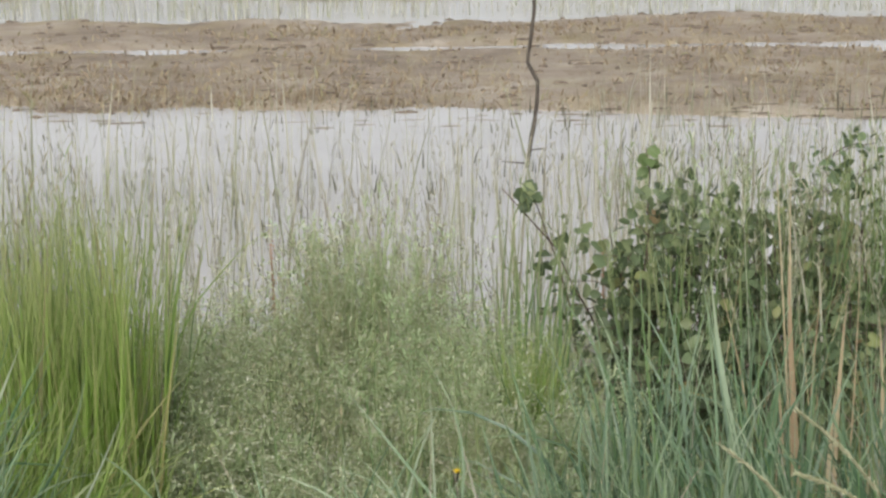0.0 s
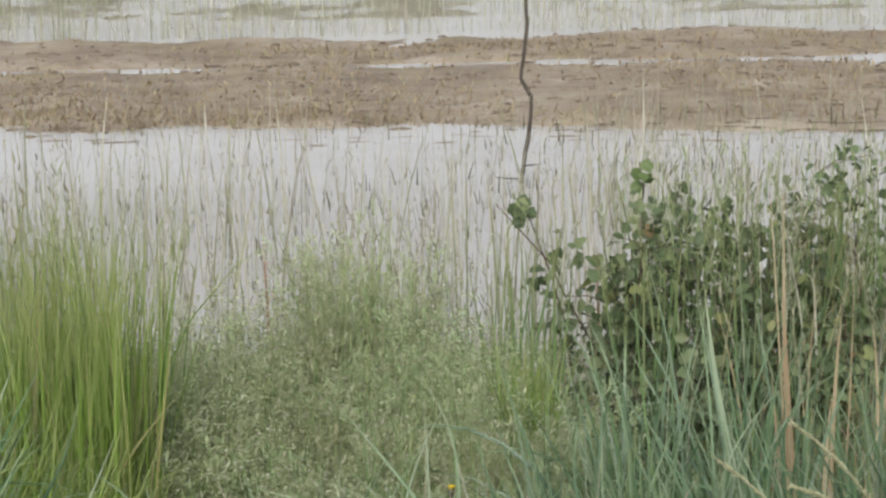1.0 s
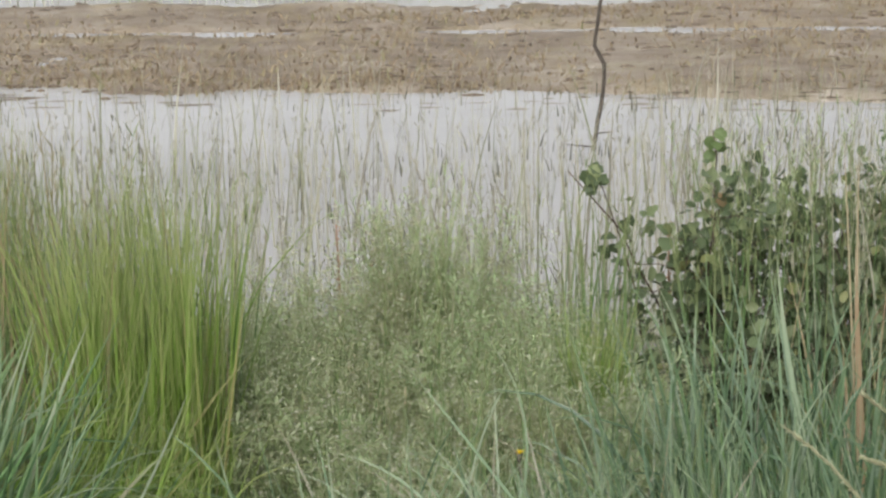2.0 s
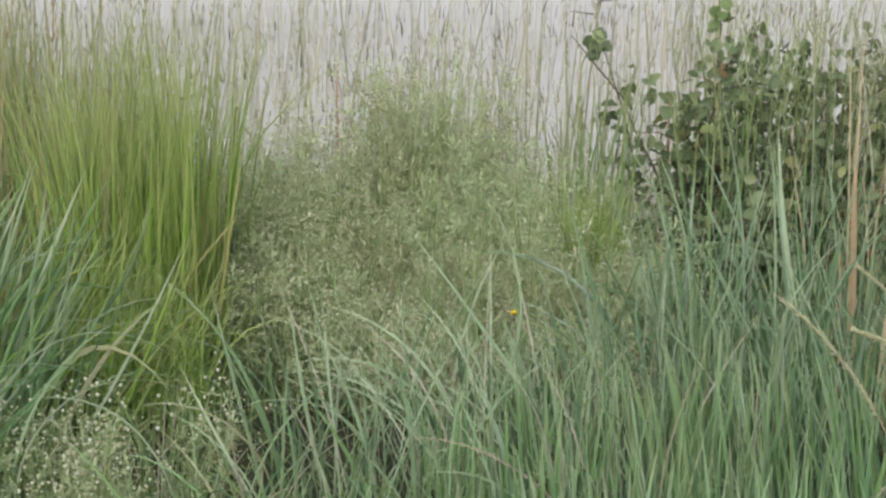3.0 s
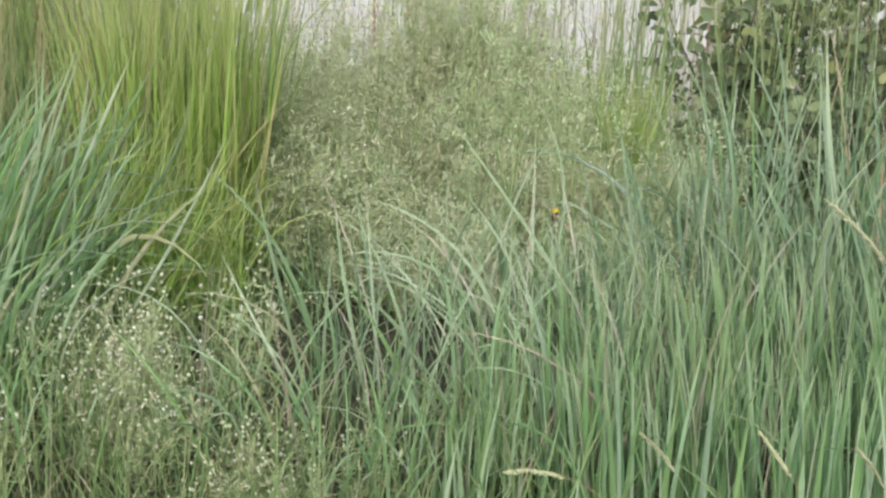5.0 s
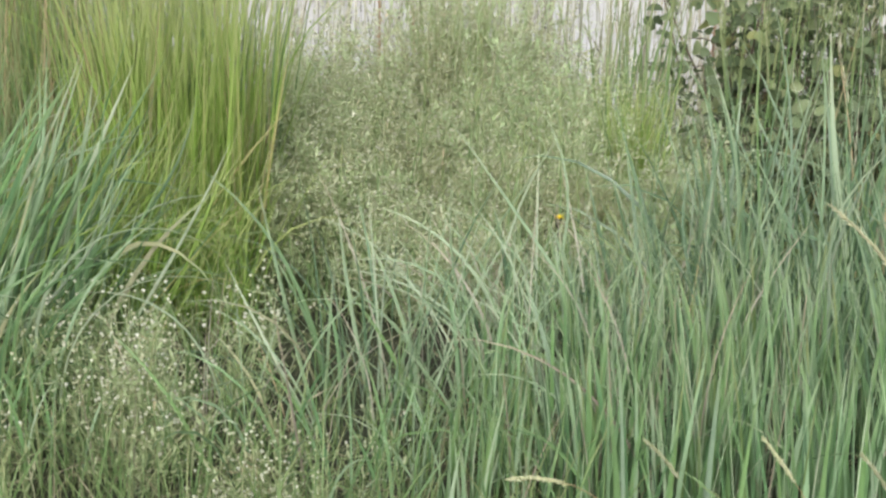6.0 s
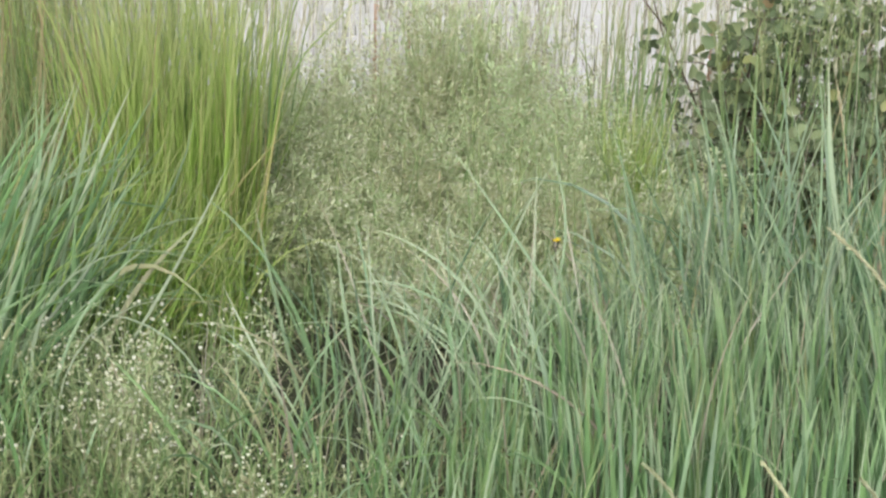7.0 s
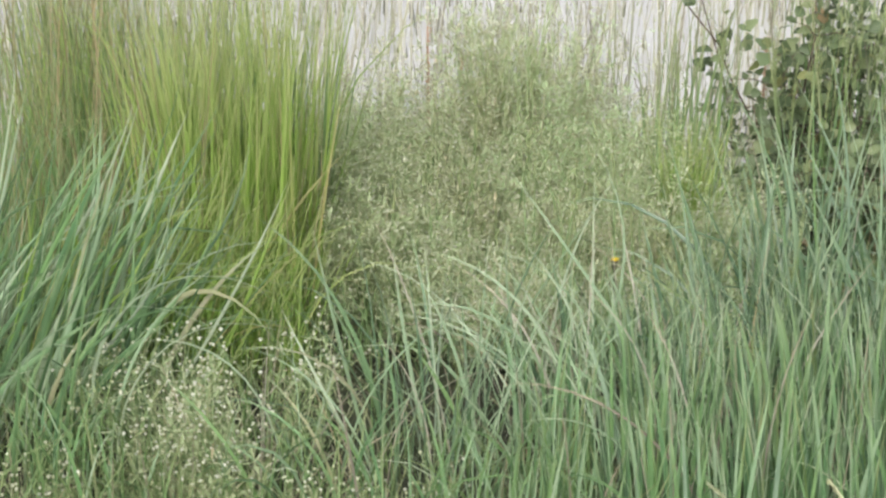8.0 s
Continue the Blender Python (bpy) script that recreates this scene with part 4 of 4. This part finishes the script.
stand(0.44, 3.98, (0.055, 0.05), 190, (0.32, 0.56), (0.002, 0.005), ((LIME, 1.0),), LIME_ONE, "small lime-green grass tuft beside the shrub", tilt=0.07, bend=0.15, droop=0.0, singles=10)
OLD = "olive and straw-coloured tuft of thin old grass"
stand(-1.10, 4.5, (0.18, 0.16), 380, (0.6, 1.05), (0.002, 0.0042), ((OLIVE, 0.65), (LIME, 0.25), (UMBER, 0.1)), LIME_ONE, OLD, tilt=0.05, bend=0.18)
stand(-0.92, 4.2, (0.18, 0.16), 420, (0.5, 0.98), (0.002, 0.004), ((OLIVE, 0.65), (LIME, 0.25), (UMBER, 0.1)), LIME_ONE, OLD, tilt=0.05, bend=0.18)
stand(-0.98, 3.75, (0.2, 0.16), 330, (0.35, 0.68), (0.002, 0.0045), ((OLIVE, 0.75), (UMBER, 0.25)), DRY_ONE, OLD, tilt=0.08, bend=0.25)
stand(1.22, 4.3, (0.18, 0.16), 130, (0.5, 0.86), (0.002, 0.0045), ((OLIVE, 0.6), (UMBER, 0.4)), DRY_ONE, OLD, tilt=0.07, bend=0.25)
stand(1.02, 4.05, (0.18, 0.14), 30, (0.4, 0.84), (0.002, 0.004), ((OLIVE, 0.6), (UMBER, 0.4)), DRY_ONE, OLD, tilt=0.09, bend=0.35, singles=10)
stand(1.22, 3.85, (0.22, 0.16), 70, (0.3, 0.62), (0.002, 0.0045), ((OLIVE, 0.6), (UMBER, 0.4)), DRY_ONE, "mixed tuft of fine green and straw-coloured grass", tilt=0.12, bend=0.35)
water_stems(50, (-0.72, -0.36), (3.6, 4.0), (0.66, 0.92), "thin flowering stems over the lime-green tuft", 61, -2.0, 5, OLIVE)
water_stems(70, (-1.15, -0.68), (3.8, 4.5), (0.7, 1.05), "thin brown flowering stems among old grass", 62, -2.0, 6, UMBER)

# shrubs
sapling(0.76, 4.45, 0.72, (0.27, 0.22), "leafy dark green shrub with rounded leaves and brown stems", 300, 1000, 11, 12)
sapling(0.80, 4.15, 0.46, (0.30, 0.14), "low dense dark green shrub among grass blades", 120, 900, 13, 8)
sapling(1.16, 4.12, 0.50, (0.26, 0.12), "low dark green shrub under straw stalks", 90, 900, 15, 8)
sapling(1.12, 4.4, 0.72, (0.3, 0.2), "dense green shrub half hidden by straw stalks", 160, 1700, 14, 14)
sapling(1.45, 4.5, 0.84, (0.24, 0.18), "leafy green shrub at the water's edge", 150, 1100, 12, 10)
leafy_shoot(0.615, 4.4, -0.02, -0.45, 0.83, "slim shrub shoot with drooping leaves at its tip")
leafy_shoot(0.76, 4.4, 0.02, -0.04, 0.89, "slim shrub shoot with fresh yellow-green leaves", 0.034, FRESH_LEAF, False)

# broad blue-green tufts across the front
BROAD = "upright tuft of broad blue-green grass blades"
MEADOW = "upright tuft of fresh green meadow grass blades"
for bx, by, lo, hi, n in ((0.50, 3.25, 0.35, 0.62, 34), (0.62, 3.4, 0.4, 0.66, 34), (0.78, 3.3, 0.42, 0.72, 46), (0.94, 3.55, 0.4, 0.7, 36), (1.1, 3.15, 0.4, 0.7, 60),
                          (0.20, 3.0, 0.22, 0.40, 24), (0.38, 2.98, 0.26, 0.46, 50), (0.58, 2.92, 0.30, 0.54, 95), (0.80, 2.95, 0.34, 0.60, 60), (1.0, 2.88, 0.36, 0.62, 62)):
    stand(bx, by, (0.13, 0.12), int(n * 0.8), (lo, hi), (0.0035, 0.0115), ((BLUE, 0.8), (OLIVE, 0.16, 0.6), (PALE, 0.3, 0.4), (FADED, 0.1, 0.32)), BLUE_ONE, BROAD, tilt=0.12, bend=0.22, droop=0.12, singles=18, sway=-0.14 * bx)
for bx, by, lo, hi, n in ((0.16, 2.74, 0.24, 0.40, 44), (0.34, 2.7, 0.30, 0.46, 90), (0.54, 2.68, 0.32, 0.49, 105), (0.74, 2.68, 0.32, 0.5, 66), (0.95, 2.62, 0.30, 0.5, 60),
                          (0.14, 2.46, 0.20, 0.36, 70), (0.32, 2.45, 0.30, 0.43, 80), (0.50, 2.44, 0.30, 0.44, 80), (0.7, 2.44, 0.30, 0.44, 46)):
    stand(bx, by, (0.13, 0.12), int(n * 0.75), (lo, hi), (0.004, 0.0122), ((GREEN, 0.78), (BLUE, 0.14), (OLIVE, 0.14, 0.6), (PALE, 0.32, 0.38), (FADED, 0.12, 0.3)), GREEN_ONE, MEADOW, tilt=0.06, bend=0.15, droop=0.05, singles=18, sway=-0.12 * bx)
def leaning_grass(x, y, spread, count, singles, length, label, seed, skins=((GREEN, 0.75), (PALE, 0.25)), ones=(GREEN_ONE, PALE_ONE, GREEN_ONE), wide=1.0):
    """Broad blades that all lean over one way, some of them arching down at the tip."""
    ob = thing("grass_tussock", x, y, label, "grass", "grass tussocks")
    r = np.random.default_rng(seed)

    def grow(n):
        bx, by = x + spread[0] * r.uniform(-1, 1, n), y + spread[1] * r.uniform(-1, 1, n)
        bend = np.where(r.uniform(0, 1, n) < 0.16, r.uniform(1.0, 2.0, n), r.normal(0.15, 0.25, n))
        return feet(bx, by, ob.location), r.uniform(*length, n), r.normal(0, 0.45, n), r.normal(0.36, 0.13, n), bend, (0.004 + 0.0075 * r.uniform(0, 1, n) ** 1.4) * wide

    for skin, share in skins:
        v, q, a, _ = blade_arrays(*grow(int(count * share)), seg=8, twist=0.8, roll=1.1, taper=3.2)
        stuff(piece("tuft", raw_mesh("tuft", v, q, a), skin, ob))
    b, *rest = grow(singles)
    for k in range(singles):
        v, q, a, _ = blade_arrays(np.zeros((1, 3)), *(col[k:k + 1] for col in rest), seg=10, twist=0.5, roll=1.1, taper=3.4)
        piece("blade", raw_mesh("blade", v, q, a), ones[k % len(ones)], ob, at=Matrix.Translation(b[k]))
    return ob


LEANING = "broad green grass blades all leaning over one way"
leaning_grass(-0.92, 3.15, (0.16, 0.12), 60, 24, (0.42, 0.70), LEANING, 71)
leaning_grass(-0.76, 3.08, (0.14, 0.12), 30, 18, (0.36, 0.60), LEANING, 72)
leaning_grass(-0.74, 3.2, (0.2, 0.12), 190, 16, (0.30, 0.58), "fine lime-green grass leaning over between broad blades", 74, ((LIME, 0.7), (OLIVE, 0.3)), (LIME_ONE, LIME_ONE), 0.55)
leaning_grass(-0.90, 2.82, (0.16, 0.10), 60, 20, (0.30, 0.50), LEANING, 73)
bedstraw(-0.14, 2.5, (0.14, 0.09), 90, (0.10, 0.23), FRONT, buds=2, bud_size=0.0029, whorls=2, tilt=0.25, low=0.84, bloom=BUD, skin=BEDSTRAW_GREY)
stand(0.0, 2.52, (0.16, 0.08), 50, (0.16, 0.34), (0.003, 0.008), ((GREEN, 0.5), (PALE, 0.5, 0.5)), GREEN_ONE, "fresh green and pale grass blades at the near edge", tilt=0.12, bend=0.3, singles=14)
LOOSE = "loose tuft of arching pale green grass blades"
tussock("grass_tussock", -0.10, 2.88, 0.13, 16, (0.3, 0.55), (0.003, 0.008), BLUE, BLUE_ONE, LOOSE, tilt=0.2, bend=0.7, droop=0.8, singles=14)
tussock("grass_tussock", -0.18, 2.6, 0.16, 20, (0.26, 0.45), (0.003, 0.008), GREEN, GREEN_ONE, LOOSE, tilt=0.2, bend=0.7, droop=0.8, singles=20)
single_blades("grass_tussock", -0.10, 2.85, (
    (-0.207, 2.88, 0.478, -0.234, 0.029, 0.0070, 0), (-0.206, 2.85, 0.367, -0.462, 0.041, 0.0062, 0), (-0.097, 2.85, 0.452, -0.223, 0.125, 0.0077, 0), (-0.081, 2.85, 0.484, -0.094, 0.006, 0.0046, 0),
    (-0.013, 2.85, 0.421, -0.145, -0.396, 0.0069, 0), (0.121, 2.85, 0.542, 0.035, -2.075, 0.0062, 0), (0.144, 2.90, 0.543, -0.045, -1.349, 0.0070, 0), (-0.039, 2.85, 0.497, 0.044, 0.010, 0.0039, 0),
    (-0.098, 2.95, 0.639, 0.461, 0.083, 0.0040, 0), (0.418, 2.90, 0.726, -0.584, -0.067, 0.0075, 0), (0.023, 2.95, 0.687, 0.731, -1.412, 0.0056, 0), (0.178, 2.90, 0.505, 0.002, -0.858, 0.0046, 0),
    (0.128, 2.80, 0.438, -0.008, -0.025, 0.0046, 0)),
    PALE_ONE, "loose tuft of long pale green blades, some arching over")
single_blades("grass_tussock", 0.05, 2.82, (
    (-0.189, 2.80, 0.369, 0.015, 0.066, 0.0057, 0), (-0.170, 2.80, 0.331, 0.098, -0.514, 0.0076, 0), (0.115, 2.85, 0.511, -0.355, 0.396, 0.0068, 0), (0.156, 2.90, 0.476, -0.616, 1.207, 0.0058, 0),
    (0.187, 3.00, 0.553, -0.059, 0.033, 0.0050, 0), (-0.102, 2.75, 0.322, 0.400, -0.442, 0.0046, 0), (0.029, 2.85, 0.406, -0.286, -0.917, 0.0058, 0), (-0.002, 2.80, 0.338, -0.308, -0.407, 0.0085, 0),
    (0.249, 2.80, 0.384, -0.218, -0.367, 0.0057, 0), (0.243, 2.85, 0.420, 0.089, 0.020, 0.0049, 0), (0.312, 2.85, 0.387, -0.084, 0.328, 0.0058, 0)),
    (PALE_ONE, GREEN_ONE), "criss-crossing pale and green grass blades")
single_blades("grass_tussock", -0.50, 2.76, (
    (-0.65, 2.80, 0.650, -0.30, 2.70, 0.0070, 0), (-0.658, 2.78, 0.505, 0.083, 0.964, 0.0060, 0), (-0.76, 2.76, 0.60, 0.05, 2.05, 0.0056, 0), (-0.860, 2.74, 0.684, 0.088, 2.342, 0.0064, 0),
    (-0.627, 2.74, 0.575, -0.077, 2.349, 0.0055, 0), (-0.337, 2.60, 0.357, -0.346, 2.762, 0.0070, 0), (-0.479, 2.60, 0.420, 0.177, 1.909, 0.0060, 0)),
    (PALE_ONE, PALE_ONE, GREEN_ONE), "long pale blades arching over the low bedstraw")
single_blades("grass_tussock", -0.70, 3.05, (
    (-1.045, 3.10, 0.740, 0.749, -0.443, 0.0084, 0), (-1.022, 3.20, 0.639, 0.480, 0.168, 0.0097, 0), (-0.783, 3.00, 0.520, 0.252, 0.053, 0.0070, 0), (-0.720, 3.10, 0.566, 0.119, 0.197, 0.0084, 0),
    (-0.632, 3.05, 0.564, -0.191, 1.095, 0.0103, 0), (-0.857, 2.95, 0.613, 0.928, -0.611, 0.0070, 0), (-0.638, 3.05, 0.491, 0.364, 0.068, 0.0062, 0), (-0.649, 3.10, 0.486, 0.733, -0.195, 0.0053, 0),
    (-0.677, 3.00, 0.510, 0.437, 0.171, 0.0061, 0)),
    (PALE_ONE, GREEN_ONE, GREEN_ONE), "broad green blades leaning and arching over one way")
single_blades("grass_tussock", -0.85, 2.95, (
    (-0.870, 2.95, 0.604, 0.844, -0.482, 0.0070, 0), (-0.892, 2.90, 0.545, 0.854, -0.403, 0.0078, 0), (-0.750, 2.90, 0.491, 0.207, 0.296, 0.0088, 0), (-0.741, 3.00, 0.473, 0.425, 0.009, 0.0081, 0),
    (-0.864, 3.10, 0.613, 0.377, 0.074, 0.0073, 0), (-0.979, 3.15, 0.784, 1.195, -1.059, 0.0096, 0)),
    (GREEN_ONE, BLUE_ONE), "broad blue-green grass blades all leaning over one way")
for bx, by, n in ((0.10, 2.9, 40), (0.30, 2.95, 34)):
    stand(bx, by, (0.16, 0.14), n, (0.26, 0.52), (0.0022, 0.004), ((PALE, 0.75), (FADED, 0.6, 0.8)), PALE_ONE, "sparse thin pale grass stems leaning across one another", tilt=0.26, bend=0.3, droop=0.1, singles=12)
arch = np.random.default_rng(19)
for cx, cy, many in ((-0.1, 2.75, 18), (0.25, 2.75, 26), (0.6, 2.65, 12), (0.1, 2.98, 32), (0.75, 3.1, 14), (1.0, 3.0, 10)):
    rows = []
    for k in range(many):
        way = arch.choice([-1, 1])
        rows.append((cx + arch.normal(0, 0.13), cy + arch.normal(0, 0.1), arch.uniform(0.3, 0.56), way * arch.uniform(-0.1, 0.45), way * arch.uniform(0.0, 1.5), arch.uniform(0.0026, 0.0052), arch.normal(0, 0.5)))
    single_blades("grass_tussock", cx, cy, rows, (PALE_ONE, PALE_ONE, PALE_ONE, FADED_ONE), "loose criss-crossing pale grass blades and stems")
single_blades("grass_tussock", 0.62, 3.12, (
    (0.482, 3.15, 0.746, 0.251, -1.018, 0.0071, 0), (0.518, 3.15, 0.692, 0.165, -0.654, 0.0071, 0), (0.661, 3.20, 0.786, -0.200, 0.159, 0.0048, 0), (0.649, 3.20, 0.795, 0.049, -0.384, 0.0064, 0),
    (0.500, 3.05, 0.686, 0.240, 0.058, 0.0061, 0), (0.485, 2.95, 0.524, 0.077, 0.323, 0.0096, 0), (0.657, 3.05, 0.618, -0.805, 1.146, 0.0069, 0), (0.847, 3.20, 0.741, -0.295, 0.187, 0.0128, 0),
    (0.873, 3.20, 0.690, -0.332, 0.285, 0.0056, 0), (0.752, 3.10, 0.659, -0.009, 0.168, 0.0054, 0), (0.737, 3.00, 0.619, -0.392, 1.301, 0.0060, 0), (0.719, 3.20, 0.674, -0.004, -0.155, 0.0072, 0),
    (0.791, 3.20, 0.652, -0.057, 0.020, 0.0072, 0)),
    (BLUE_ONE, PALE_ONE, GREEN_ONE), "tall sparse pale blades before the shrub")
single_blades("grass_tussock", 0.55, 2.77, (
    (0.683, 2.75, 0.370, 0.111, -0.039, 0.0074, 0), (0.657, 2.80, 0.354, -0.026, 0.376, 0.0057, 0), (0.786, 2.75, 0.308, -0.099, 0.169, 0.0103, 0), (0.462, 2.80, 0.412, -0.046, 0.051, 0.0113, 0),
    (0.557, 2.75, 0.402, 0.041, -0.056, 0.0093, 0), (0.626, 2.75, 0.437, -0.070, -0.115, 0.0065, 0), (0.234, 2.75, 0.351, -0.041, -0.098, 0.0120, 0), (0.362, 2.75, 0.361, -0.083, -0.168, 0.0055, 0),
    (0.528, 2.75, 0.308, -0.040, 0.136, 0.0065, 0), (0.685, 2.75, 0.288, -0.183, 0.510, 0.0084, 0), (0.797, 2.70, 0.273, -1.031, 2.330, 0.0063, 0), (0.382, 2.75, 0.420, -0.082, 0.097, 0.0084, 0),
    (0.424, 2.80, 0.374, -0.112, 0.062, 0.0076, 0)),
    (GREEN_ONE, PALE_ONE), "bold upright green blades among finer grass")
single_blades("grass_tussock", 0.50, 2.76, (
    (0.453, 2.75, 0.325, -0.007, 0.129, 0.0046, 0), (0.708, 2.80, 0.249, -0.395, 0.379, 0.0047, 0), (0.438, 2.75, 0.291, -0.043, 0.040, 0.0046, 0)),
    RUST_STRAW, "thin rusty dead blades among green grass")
single_blades("grass_tussock", 0.93, 3.42, (
    (0.937, 3.45, 0.93, -0.09, 0.0, 0.006, 0), (0.93, 3.43, 0.90, -0.075, 0.05, 0.007, 0), (0.945, 3.42, 0.70, -0.11, 0.05, 0.016, 0), (0.95, 3.44, 0.68, -0.03, 0.10, 0.006, 0),
    (1.0, 3.42, 0.62, -0.03, 0.08, 0.014, 0), (1.02, 3.43, 0.70, 0.03, -0.06, 0.006, 0), (0.985, 3.4, 0.45, -0.05, 0.12, 0.012, 0), (0.89, 3.42, 0.62, -0.1, 0.5, 0.005, 0),
    (0.90, 3.4, 0.5, -0.04, -0.1, 0.010, 0), (1.05, 3.45, 0.72, 0.1, 0.2, 0.007, 0), (1.08, 3.42, 0.6, 0.05, -0.2, 0.009, 0), (0.87, 3.45, 0.68, -0.1, -0.2, 0.005, 0)),
    RUST_STRAW, "cluster of tall tan and rusty dead reed blades")
for bx, le, ti, be, head in ((0.866, 0.68, -0.15, -0.8, 0.26), (0.985, 0.66, 0.0, -1.3, 0.14), (0.956, 0.72, -0.05, -0.9, 0.19)):
    straw_stalk(bx, 2.55, le, 0.0, ti, be, "arching dry grass stalk with a long pale seed head", head, 0.0028)
for bx, le, ti, be in ((0.662, 0.389, -0.419, -0.272), (0.334, 0.375, -0.09, -1.738)):
    straw_stalk(bx, 2.3, le, 0.0, ti, be, "dry grass stalk with a pale seed head", 0.085, 0.0026)
for bx, le, ti, be in ((0.41, 0.346, 0.012, -0.914), (0.702, 0.343, 0.042, -0.857)):
    straw_stalk(bx, 2.3, le, 0.0, ti, be, "green grass stalk with a curved unripe seed head", 0.08, 0.0028, PALE_ONE, BUD_GREEN)
hawkbit(0.209, 3.08, 0.336)
red_stem(0.66, 4.42, 0.66)
red_stem(-0.181, 4.72, 0.66)
red_stem(-0.09, 4.75, 0.58)
